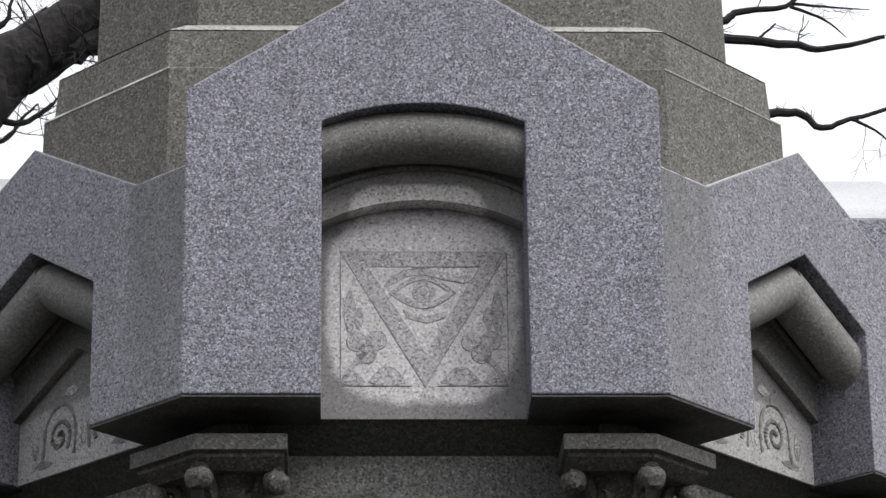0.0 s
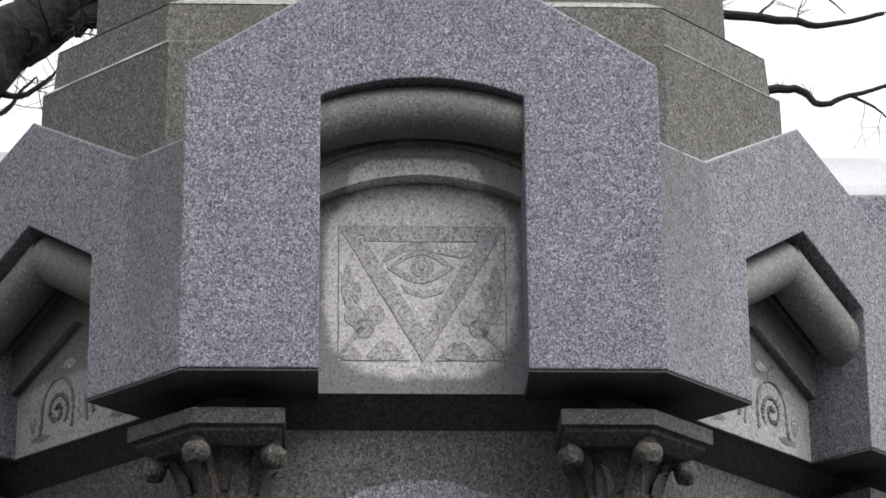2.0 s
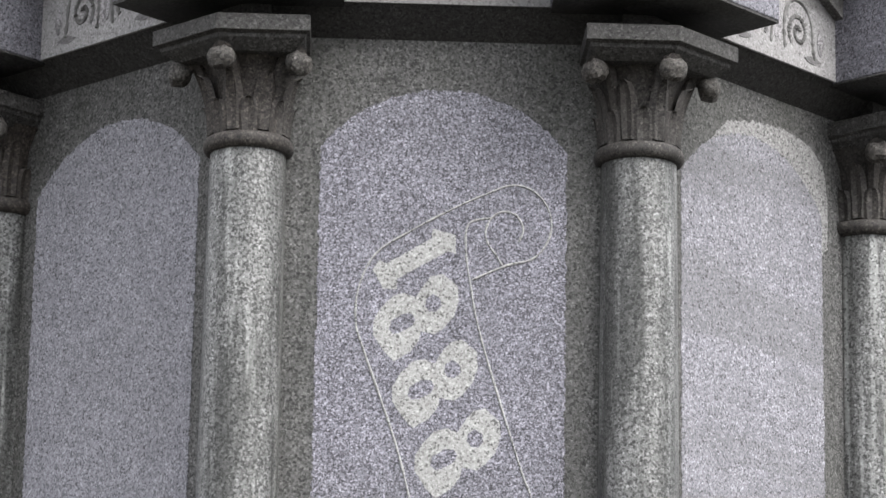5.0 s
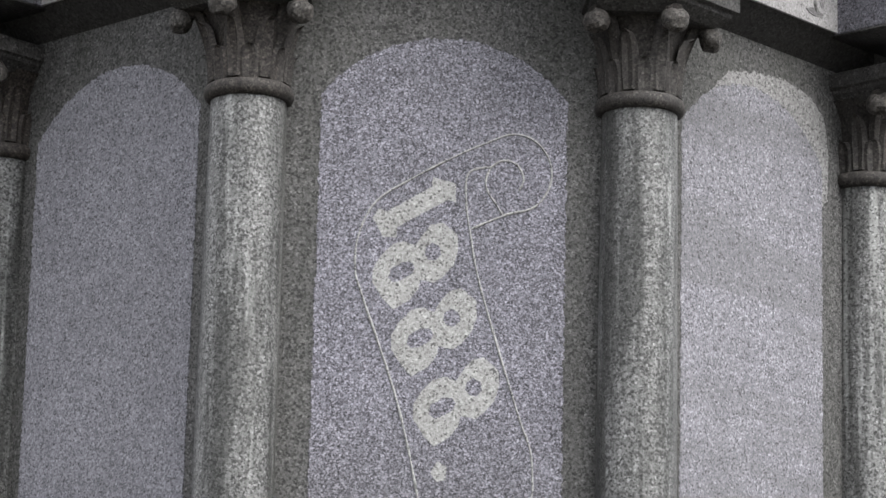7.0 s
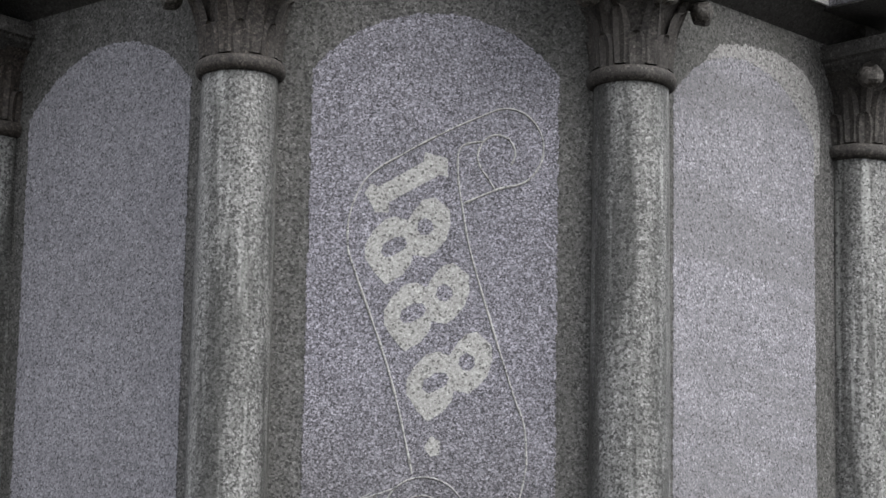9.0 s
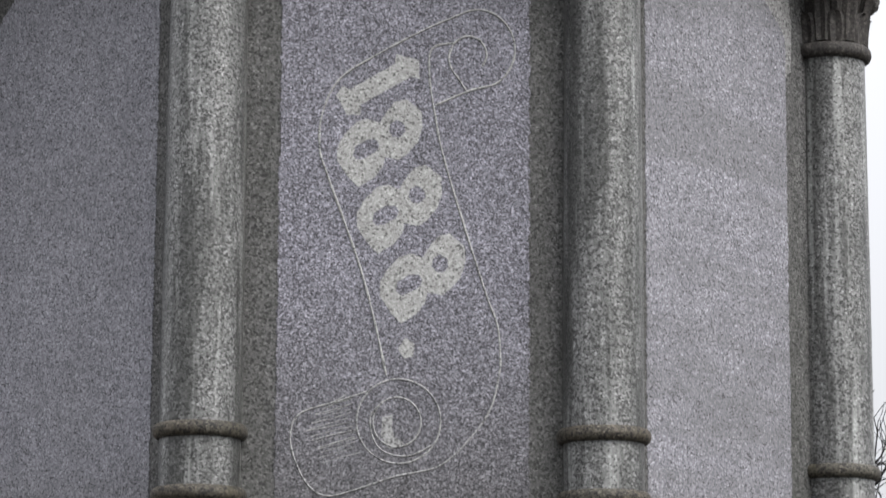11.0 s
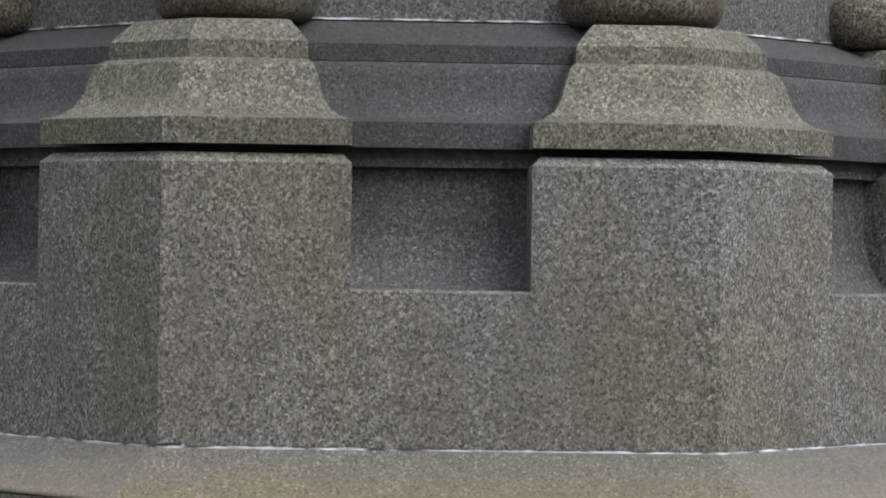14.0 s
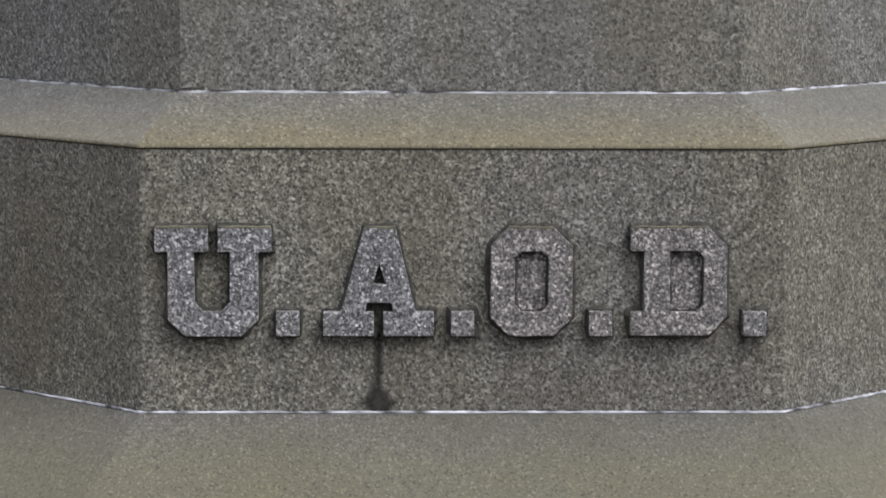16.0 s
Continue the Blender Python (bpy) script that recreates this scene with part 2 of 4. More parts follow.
KNOB = granite("lichen_grey_carving", (0.018, 0.0165, 0.0155), (0.066, 0.061, 0.056), (0.19, 0.182, 0.172), (0.036, 0.030, 0.025), 0.9, streak=0.3, grain=170, fleck=1.5, pepper=0.12, dots=0.80)
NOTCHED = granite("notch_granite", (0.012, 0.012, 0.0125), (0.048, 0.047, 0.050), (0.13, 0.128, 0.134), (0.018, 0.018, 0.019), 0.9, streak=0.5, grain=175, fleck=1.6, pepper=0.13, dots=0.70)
PEDESTAL = granite("pedestal_granite", (0.018, 0.0175, 0.0145), (0.082, 0.0797, 0.070), (0.20, 0.195, 0.176), (0.042, 0.039, 0.027), 0.85, grain=175, lowlight=0.27, edge=0.10, fleck=1.25, pepper=0.08, mica=0.45, cool=(1.04, 1.06, 0.84), dots=0.7)
RUSTY = granite("rust_tinted_granite", (0.015, 0.0142, 0.011), (0.069, 0.065, 0.053), (0.16, 0.152, 0.13), (0.032, 0.024, 0.015), 1.0, pale=(0.085, 0.076, 0.040), drips=0.25, streak=0.5, grain=165, lowlight=0.25, edge=0.10, run_mix=0.75, fleck=1.5, pepper=0.2, mica=0.25, cool=(1.16, 0.97, 0.82), dots=0.90)
LICHEN = granite("lichen_granite", (0.026, 0.025, 0.024), (0.060, 0.059, 0.054), (0.15, 0.148, 0.137), (0.054, 0.051, 0.041), 0.85, streak=0.6, grain=190, lowlight=0.24, fine_run=8.0, edge=0.09, height=(1.070, 1.155, (0.088, 0.073, 0.034), 0.85), pit=0.4, pepper=0.08, run_mix=0.75, mica=0.6, fleck=1.6, dots=0.50)
MOSSY = granite("mossy_granite", (0.026, 0.025, 0.023), (0.043, 0.0415, 0.040), (0.11, 0.107, 0.098), (0.046, 0.041, 0.022), 0.9, streak=0.35, grain=210, lowlight=0.16, fine_run=7.0, edge=0.08, height=(0.40, 0.52, (0.066, 0.059, 0.032), 0.8), pit=0.35, pepper=0.07, run_mix=0.7, mica=0.6, fleck=1.6, cool=(0.9, 0.98, 1.25), stretch=0.15, dots=0.50)
# paler copy of the bed stone, light on the side facets put into it
SIDE_BED = granite("lit_side_bed_granite", (0.034, 0.033, 0.031), (0.067, 0.065, 0.060), (0.15, 0.148, 0.138), (0.060, 0.055, 0.042), 0.7, streak=0.4, grain=190, lowlight=0.2, fine_run=7.0, edge=0.10, height=(1.070, 1.135, (0.110, 0.092, 0.055), 0.6), pit=0.25, pepper=0.05, mica=0.7, fleck=1.4, cool=(0.96, 1.0, 1.12), stretch=0.15, dots=0.3)
# niche stones: lit middle and shaded rim are painted into the colour
NICHE = granite("carved_niche_granite", (0.13, 0.126, 0.128), (0.465, 0.449, 0.458), (0.61, 0.59, 0.602), (0.42, 0.402, 0.40), 0.6, streak=0.4, lowlight=0.09, grain=205, pepper=0.05, lit_patch=(0.0, 4.22, 0.235, 0.25, (0.075, 0.072, 0.071), 1.0), pit=0.15, mica=0.78, dots=0.50)
LOWNICHE = granite("low_niche_granite", (0.13, 0.127, 0.127), (0.33, 0.322, 0.325), (0.46, 0.45, 0.455), (0.14, 0.136, 0.135), 0.65, streak=0.4, lowlight=0.09, grain=205, pepper=0.05, pit=0.15, mica=0.78, lit_patch=(0.0, 3.975, 0.30, 0.135, (0.10, 0.097, 0.095), 0.8), dots=0.5)
INNER = granite("lit_arch_granite", (0.06, 0.059, 0.058), (0.48, 0.462, 0.46), (0.62, 0.60, 0.60), (0.34, 0.325, 0.32), 0.6, streak=0.3, lowlight=0.1, grain=205, pepper=0.04, lit_patch=(-0.012, 4.44, 0.165, 0.075, (0.08, 0.077, 0.074), 0.92), pit=0.15, mica=0.78)
SPIRAL = plain("dark_carving", (0.10, 0.098, 0.096), (0.19, 0.187, 0.184), 40.0, 0.9)
GROOVE = plain("dark_groove", (0.13, 0.127, 0.127), (0.34, 0.332, 0.338), 70.0, 0.9)
# roll mouldings, darkened in colour for the shade under the arches
ROLL = granite("shaded_roll_granite", (0.085, 0.083, 0.082), (0.15, 0.146, 0.141), (0.28, 0.275, 0.27), (0.085, 0.08, 0.075), 0.8, streak=0.3, lowlight=0.12, grain=200, pit=0.15, pepper=0.04, mica=0.78)
SHADED_ROLL = granite("deep_shaded_roll_granite", (0.055, 0.054, 0.053), (0.115, 0.112, 0.110), (0.20, 0.196, 0.193), (0.05, 0.048, 0.046), 0.8, streak=0.3, lowlight=0.12, grain=200, pit=0.15, pepper=0.04, mica=0.78)
RELIEF = granite("sunk_relief_granite", (0.06, 0.058, 0.060), (0.36, 0.345, 0.358), (0.54, 0.52, 0.54), (0.26, 0.25, 0.255), 0.5, lowlight=0.16, grain=210, pepper=0.12, lit_patch=(0.0, 4.22, 0.235, 0.25, (0.075, 0.072, 0.072), 0.95), pit=0.15, mica=0.78)
UPPER = granite("weathered_tier_granite", (0.022, 0.0213, 0.018), (0.086, 0.082, 0.0765), (0.19, 0.184, 0.169), (0.058, 0.053, 0.042), 0.8, grain=200, lowlight=0.27, edge=0.10, fleck=1.5, pepper=0.12, dots=0.70)
FROST = granite("frosted_cut_granite", (0.13, 0.13, 0.125), (0.315, 0.315, 0.31), (0.46, 0.46, 0.455), (0.28, 0.28, 0.27), 0.5, lowlight=0.17, grain=210)
HATCH = granite("faint_cut_granite", (0.07, 0.07, 0.07), (0.32, 0.32, 0.32), (0.46, 0.46, 0.455), (0.16, 0.16, 0.16), 0.5, lowlight=0.2, grain=190)
PALE = granite("pale_tier_granite", (0.12, 0.12, 0.115), (0.22, 0.22, 0.205), (0.32, 0.32, 0.30), (0.22, 0.22, 0.19), 0.5, lowlight=0.1)
# pale broken joints, and the painted light along the gable edges
PALE_LINE = plain("pale_joint_and_lit_edge", (0.015, 0.015, 0.018), (0.52, 0.53, 0.60), 19.0, 0.6)
# gable tops: reflected sky put into a pale, smoother stone
SKY_LIT = granite("sky_lit_granite", (0.24, 0.24, 0.25), (0.31, 0.31, 0.32), (0.38, 0.38, 0.39), (0.28, 0.28, 0.29), 0.5, rough=0.3, lowlight=0.1, grain=200, pepper=0.02, bump=0.05)
BRIGHT_LINE = plain("bright_edge_line", (0.30, 0.30, 0.29), (0.7, 0.7, 0.68), 14.0, 0.6)
CRUST = plain("yellow_grey_lichen", (0.034, 0.031, 0.021), (0.11, 0.102, 0.070), 45.0, 0.9)
JOINT = plain("dark_joint", (0.02, 0.02, 0.018), (0.05, 0.05, 0.045), 30.0, 0.9)
SOOT_SHADE = plain("black_soot_and_shade", (0.008, 0.008, 0.007), (0.032, 0.031, 0.026), 60.0, 0.9)
STAIN, sn, sl, sb = material("fading_run_off")
sb.inputs["Base Color"].default_value, sb.inputs["Roughness"].default_value = (0.012, 0.011, 0.010, 1), 0.9
sx = sn.new("ShaderNodeSeparateXYZ")
sl.new(sn.new("ShaderNodeTexCoord").outputs["Object"], sx.inputs["Vector"])


def sums(kind, a, b, clamp=False):
    q = sn.new("ShaderNodeMath")
    q.operation, q.use_clamp = kind, clamp
    for sock, val in zip(q.inputs, (a, b)):
        if isinstance(val, (int, float)):
            sock.default_value = val
        else:
            sl.new(val, sock)
    return q.outputs["Value"]


blot = sn.new("ShaderNodeTexNoise")
blot.inputs["Scale"].default_value, blot.inputs["Detail"].default_value = 60.0, 4.0
off = sums("ABSOLUTE", sums("ADD", sx.outputs["X"], 0.178), 0)
low = sums("SUBTRACT", 1.0, sums("DIVIDE", sums("ABSOLUTE", sums("SUBTRACT", sx.outputs["Z"], 0.525), 0), 0.035), True)
wide = sums("ADD", 0.013, sums("MULTIPLY", low, 0.028))
drip = sums("SUBTRACT", 1.0, sums("DIVIDE", off, wide), True)
sl.new(sums("MULTIPLY", drip, sums("ADD", blot.outputs["Fac"], sums("MULTIPLY", low, 0.9)), True), sb.inputs["Alpha"])
BARK = plain("dark_bark", (0.003, 0.0025, 0.003), (0.015, 0.0125, 0.0135), 16.0, 0.95, 1.0)
GRASS = plain("winter_grass", (0.015, 0.0148, 0.011), (0.032, 0.029, 0.021), 3.0, 0.95, 0.6)


# ---- building helpers ----
TURN = 1.586                      # the monument's turn about its axis, degrees
T8 = math.tan(math.pi / 8)
C45 = math.cos(math.pi / 4)


def part(name, bm, mat, parent=None, label="", smooth=False, bevel=0.0):
    bmesh.ops.recalc_face_normals(bm, faces=bm.faces)
    if bevel:
        sharp = [e for e in bm.edges if len(e.link_faces) == 2 and e.calc_face_angle(0) > 0.5]
        bmesh.ops.bevel(bm, geom=sharp, offset=bevel, segments=2, affect="EDGES", profile=0.6, clamp_overlap=True)
    me = bpy.data.meshes.new(name)
    bm.to_mesh(me)
    bm.free()
    me.materials.append(mat)
    if smooth:
        for p in me.polygons:
            p.use_smooth = True
        me.set_sharp_from_angle(angle=radians(28))
    ob = new(name, me)
    if parent:
        ob.parent = parent
    if label:
        tagged(ob, label)
    return ob


def thing(name, label, category, group="", kind="", turn=0.0, at=(0, 0, 0)):
    ob = new(name)
    ob.matrix_basis = pose(*at, 0, 0, turn)
    return tagged(ob, label, category, group, kind)


def loft(bm, rings, caps=True):
    """Skin a run of closed rings with the same number of points."""
    vs = [[bm.verts.new(p) for p in ring] for ring in rings]
    k = len(vs[0])
    for a, b in zip(vs, vs[1:]):
        for i in range(k):
            j = (i + 1) % k
            bm.faces.new((a[i], a[j], b[j], b[i]))
    if caps:
        bm.faces.new(list(reversed(vs[0])))
        bm.faces.new(vs[-1])
    return bm


def octagon(rows, half=None):
    """A block on an eight-sided plan: rows of (apothem, z); half(a) gives half the main side."""
    rings = []
    for a, z in rows:
        h = half(a) if half else a * T8
        pts = []
        for q in range(4):
            for x, y in ((-h, -a), (h, -a)):
                c, s = ((1, 0), (0, 1), (-1, 0), (0, -1))[q]
                pts.append((x * c - y * s, x * s + y * c, z))
        rings.append(pts)
    return loft(bmesh.new(), rings)


def corner_plan(a, u, back, z):
    """The plan of a block that wraps round the corner between two faces; u: where it ends on each face."""
    def on(k, uu, aa):
        c, s = (1, 0) if k == 0 else (C45, C45)
        return (uu * c + aa * s, uu * s - aa * c, z)
    return [on(0, u, back), on(0, u, a), on(0, a * T8, a), on(1, -u, a), on(1, -u, back)]


def corner_block(rows, back):
    return loft(bmesh.new(), [corner_plan(a, u, back, z) for a, u, z in rows])


def lathe(rows, at=(0, 0), seg=32):
    rings = [[(at[0] + r * math.cos(2 * math.pi * i / seg), at[1] + r * math.sin(2 * math.pi * i / seg), z) for i in range(seg)] for r, z in rows]
    return loft(bmesh.new(), rings)


def bulge(r, z0, z1, out, n=8, full=0.8):
    """Rows of a rounded moulding from z0 to z1 over radius r."""
    zc, h = (z0 + z1) / 2, (z1 - z0) / 2
    return [(r + out * abs(math.cos(-math.pi / 2 + math.pi * i / n)) ** full, zc + h * math.sin(-math.pi / 2 + math.pi * i / n)) for i in range(n + 1)]


def slab(outline, front, back):
    """An upright slab with a flat outline of (x, z), from y = -front back to y = -back."""
    return cut_slab([outline], front, back)


def cut_slab(loops, front, back):
    """A slab with holes: the first loop is the outline, the rest are openings."""
    cu = bpy.data.curves.new("cut", "CURVE")
    cu.dimensions, cu.fill_mode, cu.extrude = "2D", "BOTH", (front - back) / 2
    for lp in loops:
        sp = cu.splines.new("POLY")
        sp.points.add(len(lp) - 1)
        for p, (x, z) in zip(sp.points, lp):
            p.co = (x, z, 0, 1)
        sp.use_cyclic_u = True
    ob = bpy.data.objects.new("cut", cu)
    scene.collection.objects.link(ob)
    me = bpy.data.meshes.new_from_object(ob.evaluated_get(bpy.context.evaluated_depsgraph_get()))
    bm = bmesh.new()
    bm.from_mesh(me)
    bpy.data.objects.remove(ob)
    bpy.data.curves.remove(cu)
    bpy.data.meshes.remove(me)
    bmesh.ops.remove_doubles(bm, verts=bm.verts, dist=1e-5)
    bmesh.ops.transform(bm, verts=bm.verts, matrix=Matrix.Translation((0, -(front + back) / 2, 0)) @ Matrix.Rotation(math.pi / 2, 4, "X"))
    return bm


def tube(bm, pts, radii, n=8):
    """A tapering rod along points."""
    pts = [Vector(p) for p in pts]
    rings, side = [], None
    for i, p in enumerate(pts):
        way = (pts[min(i + 1, len(pts) - 1)] - pts[max(i - 1, 0)]).normalized()
        if side is None:
            side = way.orthogonal().normalized()
        side = (side - way * side.dot(way)).normalized()
        up = way.cross(side)
        r = float(radii[i] if hasattr(radii, "__len__") else radii)
        rings.append([p + r * (math.cos(2 * math.pi * k / n) * side + math.sin(2 * math.pi * k / n) * up) for k in range(n)])
    return loft(bm, rings)


def smooth_line(pts, steps=6):
    """Catmull-Rom through the points."""
    pts = [Vector(p) for p in pts]
    out = []
    for i in range(len(pts) - 1):
        p0, p1, p2, p3 = pts[max(i - 1, 0)], pts[i], pts[i + 1], pts[min(i + 2, len(pts) - 1)]
        for s in range(steps):
            t = s / steps
            out.append(0.5 * (2 * p1 + (p2 - p0) * t + (2 * p0 - 5 * p1 + 4 * p2 - p3) * t * t + (3 * p1 - p0 - 3 * p2 + p3) * t ** 3))
    return out + [pts[-1]]


def arc(x0, z0, x1, z1, rise, n=14):
    """Points of a flat arch from one springing to the other."""
    half = abs(x1 - x0) / 2
    r = (half * half + rise * rise) / (2 * rise)
    mid, zc = (x0 + x1) / 2, z0 + rise - r
    a = math.asin(half / r)
    sg = 1 if x1 > x0 else -1
    return [(mid + sg * r * math.sin(-a + 2 * a * i / n), zc + r * math.cos(-a + 2 * a * i / n)) for i in range(n + 1)]


def worn(loop, step, most):
    """An outline broken up crystal by crystal."""
    out = []
    for (x0, z0), (x1, z1) in zip(loop, loop[1:] + loop[:1]):
        m = max(1, round(math.hypot(x1 - x0, z1 - z0) / step))
        out += [(x0 + (x1 - x0) * i / m + random.uniform(-most, most), z0 + (z1 - z0) * i / m + random.uniform(-most, most)) for i in range(m)]
    return out


# ---- ground ----
bm = bmesh.new()
bmesh.ops.create_grid(bm, x_segments=40, y_segments=40, size=400)
ground = tagged(part("ground", bm, GRASS), "flat winter grass round the monument", "ground", kind="structure")

# ---- base courses ----
base = thing("monument_base", "eight-sided stepped granite base with raised block letters", "monument base", turn=TURN)
part("foot_course", octagon([(1.95, 0.0), (1.95, 0.325), (1.641, 0.5035)]), MOSSY, base, "sloping lichen-tinted lower granite course", bevel=0.006)
part("letter_course", octagon([(1.638, 0.506), (1.64, 1.062)]), BROWN, base, "olive-stained granite course with raised letters", bevel=0.004)
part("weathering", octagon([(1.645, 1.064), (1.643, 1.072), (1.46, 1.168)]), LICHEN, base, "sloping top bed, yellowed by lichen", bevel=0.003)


def ragged_joint(parent, a, z0, z1, mat, label):
    """A joint line along the three faces towards the path, chipped along both edges."""
    for k in (-1, 0, 1):
        n = int(2 * a * T8 / 0.012)
        low = [(-a * T8 + 2 * a * T8 * i / n, z0 + random.uniform(-0.0006, 0.0004)) for i in range(n + 1)]
        swell = [0.5 + 0.5 * noise.noise(Vector((i * 0.13, 7.0 * k, a * 31))) for i in range(n + 1)]
        high = [(x, z1 + (z1 - z0) * (0.9 * w - 0.6) + random.uniform(-0.0012, 0.0012)) for (x, z), w in zip(low, swell)]
        j = part("joint", slab(low + [(x, max(z, z0 + 0.0009)) for x, z in reversed(high)], a, a - 0.03), mat, parent, label)
        j.matrix_basis = pose(0, 0, 0, 0, 0, 45 * k)


part("joint_bed", octagon([(1.636, 0.5036), (1.636, 0.507)]), JOINT, base, "dark joint behind the pointing")
part("joint_bed", octagon([(1.452, 1.1682), (1.452, 1.1737)]), JOINT, base, "dark joint behind the pointing")
ragged_joint(base, 1.6445, 0.5034, 0.5070, PALE_LINE, "pale broken joint line")
ragged_joint(base, 1.4590, 1.1676, 1.1722, PALE_LINE, "pale broken joint line")

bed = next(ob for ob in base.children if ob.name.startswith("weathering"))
bed.data.materials.append(SIDE_BED)           # side-facing beds: less lichen, and their brighter light put into a paler colour
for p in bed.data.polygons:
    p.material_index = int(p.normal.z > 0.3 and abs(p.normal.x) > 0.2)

# letters: block capitals with slab serifs, raised from the face
def letter(name, loops):
    ob = part(name, cut_slab(loops, 1.670, 1.636), LETTER, base, "raised grey granite block capital", bevel=0.0025)
    for lp in loops:
        foot_shade(lp, ob)
    for (x0, z0), (x1, z1) in zip(loops[0], loops[0][1:]):
        if z0 == z1 and z0 > 0.89:
            part("lichen", slab(worn([(x0 + 0.001, z0 - 0.0012), (x1 - 0.001, z0 - 0.0012), (x1 - 0.001, z0 + 0.0018), (x0 + 0.001, z0 + 0.0018)], 0.012, 0.0008), 1.6705, 1.64), CRUST, ob, "yellowish lichen along the letter's top")


def foot_shade(lp, ob):
    """Grime and painted contact shade along the foot of a letter, thicker here and there."""
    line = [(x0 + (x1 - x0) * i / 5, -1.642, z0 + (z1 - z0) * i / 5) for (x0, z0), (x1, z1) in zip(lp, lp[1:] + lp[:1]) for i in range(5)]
    part("moss", tube(bmesh.new(), line + line[:1], [random.uniform(0.004, 0.013) for p in line] + [0.004], 6), SOOT_SHADE, ob, "dark line round the letter's foot, grime and painted contact shade")


letter("letter_U", [[(-0.646, 0.9), (-0.535, 0.9), (-0.535, 0.849), (-0.564, 0.849), (-0.564, 0.742), (-0.545, 0.722), (-0.508, 0.722), (-0.489, 0.742), (-0.489, 0.849), (-0.514, 0.849), (-0.514, 0.9), (-0.403, 0.9), (-0.403, 0.849), (-0.430, 0.849), (-0.430, 0.706), (-0.466, 0.671), (-0.583, 0.671), (-0.619, 0.706), (-0.619, 0.849), (-0.646, 0.849)]])
letter("letter_A", [[(-0.209, 0.9), (-0.143, 0.9), (-0.100, 0.722), (-0.062, 0.722), (-0.062, 0.671), (-0.168, 0.671), (-0.168, 0.722), (-0.147, 0.722), (-0.152, 0.741), (-0.202, 0.741), (-0.207, 0.722), (-0.188, 0.722), (-0.188, 0.671), (-0.294, 0.671), (-0.294, 0.722), (-0.256, 0.722)],
                    [(-0.177, 0.823), (-0.163, 0.781), (-0.191, 0.781)]])
letter("letter_O", [[(0.095, 0.9), (0.190, 0.9), (0.229, 0.861), (0.229, 0.710), (0.190, 0.671), (0.095, 0.671), (0.057, 0.710), (0.057, 0.861)],
                    [(0.122, 0.85), (0.165, 0.85), (0.178, 0.836), (0.178, 0.737), (0.165, 0.722), (0.122, 0.722), (0.108, 0.737), (0.108, 0.836)]])
letter("letter_D", [[(0.351, 0.901), (0.516, 0.901), (0.554, 0.862), (0.554, 0.711), (0.516, 0.672), (0.351, 0.672), (0.351, 0.722), (0.379, 0.722), (0.379, 0.851), (0.351, 0.851)],
                    [(0.434, 0.851), (0.492, 0.851), (0.505, 0.837), (0.505, 0.738), (0.492, 0.722), (0.434, 0.722)]])
for x0 in (-0.393, -0.026, 0.264, 0.589):
    dot = [(x0, 0.671), (x0 + 0.049, 0.671), (x0 + 0.049, 0.723), (x0, 0.723)]
    foot_shade(dot, part("full_stop", slab(dot, 1.672, 1.636), LETTER, base, bevel=0.0025))
for x0, x1 in ((0.112, 0.174), (0.437, 0.502)):
    part("counter", slab([(x0, 0.725), (x1, 0.725), (x1, 0.848), (x0, 0.848)], 1.650, 1.636), LETTER, base, "sunk grey middle of the letter")
part("soot", slab([(-0.190, 0.672), (-0.166, 0.672), (-0.166, 0.720), (-0.145, 0.720), (-0.150, 0.743), (-0.204, 0.743), (-0.209, 0.720), (-0.190, 0.720)], 1.646, 1.636), SOOT_SHADE, base, "black soot in the cut of the letter")
part("run_off_stain", slab([(-0.24, 0.508), (-0.12, 0.508), (-0.12, 0.672), (-0.24, 0.672)], 1.6415, 1.639), STAIN, base, "black run-off stain under the letter")

# ---- plinth with notched faces ----
plinth = thing("plinth", "eight-sided speckled granite plinth with a notch in each face", "plinth", turn=TURN)
part("lower_band", octagon([(1.456, 1.1735), (1.454, 1.508), (1.447, 1.513)]), OLIVE, plinth)
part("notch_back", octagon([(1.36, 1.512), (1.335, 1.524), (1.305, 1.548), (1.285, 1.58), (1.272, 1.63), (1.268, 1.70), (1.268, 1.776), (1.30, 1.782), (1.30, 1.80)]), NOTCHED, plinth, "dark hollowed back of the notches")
NOTCH = 0.194
pier0 = None
for k in range(8):
    m = pose(0, 0, 0, 0, 0, 45 * k)
    if pier0 is None:
        pier0 = part("pier", corner_block([(1.454, NOTCH, 1.508), (1.454, NOTCH, 1.784), (1.432, NOTCH + 0.02, 1.804)], 1.15), OLIVE, plinth)
        p = pier0
    else:
        p = new("pier", pier0.data)
        p.parent = plinth
    p.matrix_basis = m
part("chip", slab([(-0.603, 1.1722), (-0.575, 1.1735), (-0.552, 1.1725), (-0.556, 1.1785), (-0.58, 1.1795), (-0.60, 1.177)], 1.4592, 1.45), SOOT_SHADE, plinth, "black chipped gap at the foot of the corner")
part("open_joint", octagon([(1.30, 1.798), (1.30, 1.824)]), JOINT, plinth, "dark open joint above the plinth")

# ---- sill course and column pedestals ----
sill = thing("sill_course", "moulded granite sill course between the column pedestals", "sill course", turn=TURN)
SILL = [(1.335, 1.823), (1.335, 1.879), (1.310, 1.887), (1.285, 1.905), (1.265, 1.94), (1.258, 1.985), (1.25, 2.008), (1.242, 2.016), (1.24, 2.018), (1.24, 2.056), (1.12, 2.106), (1.086, 2.121)]
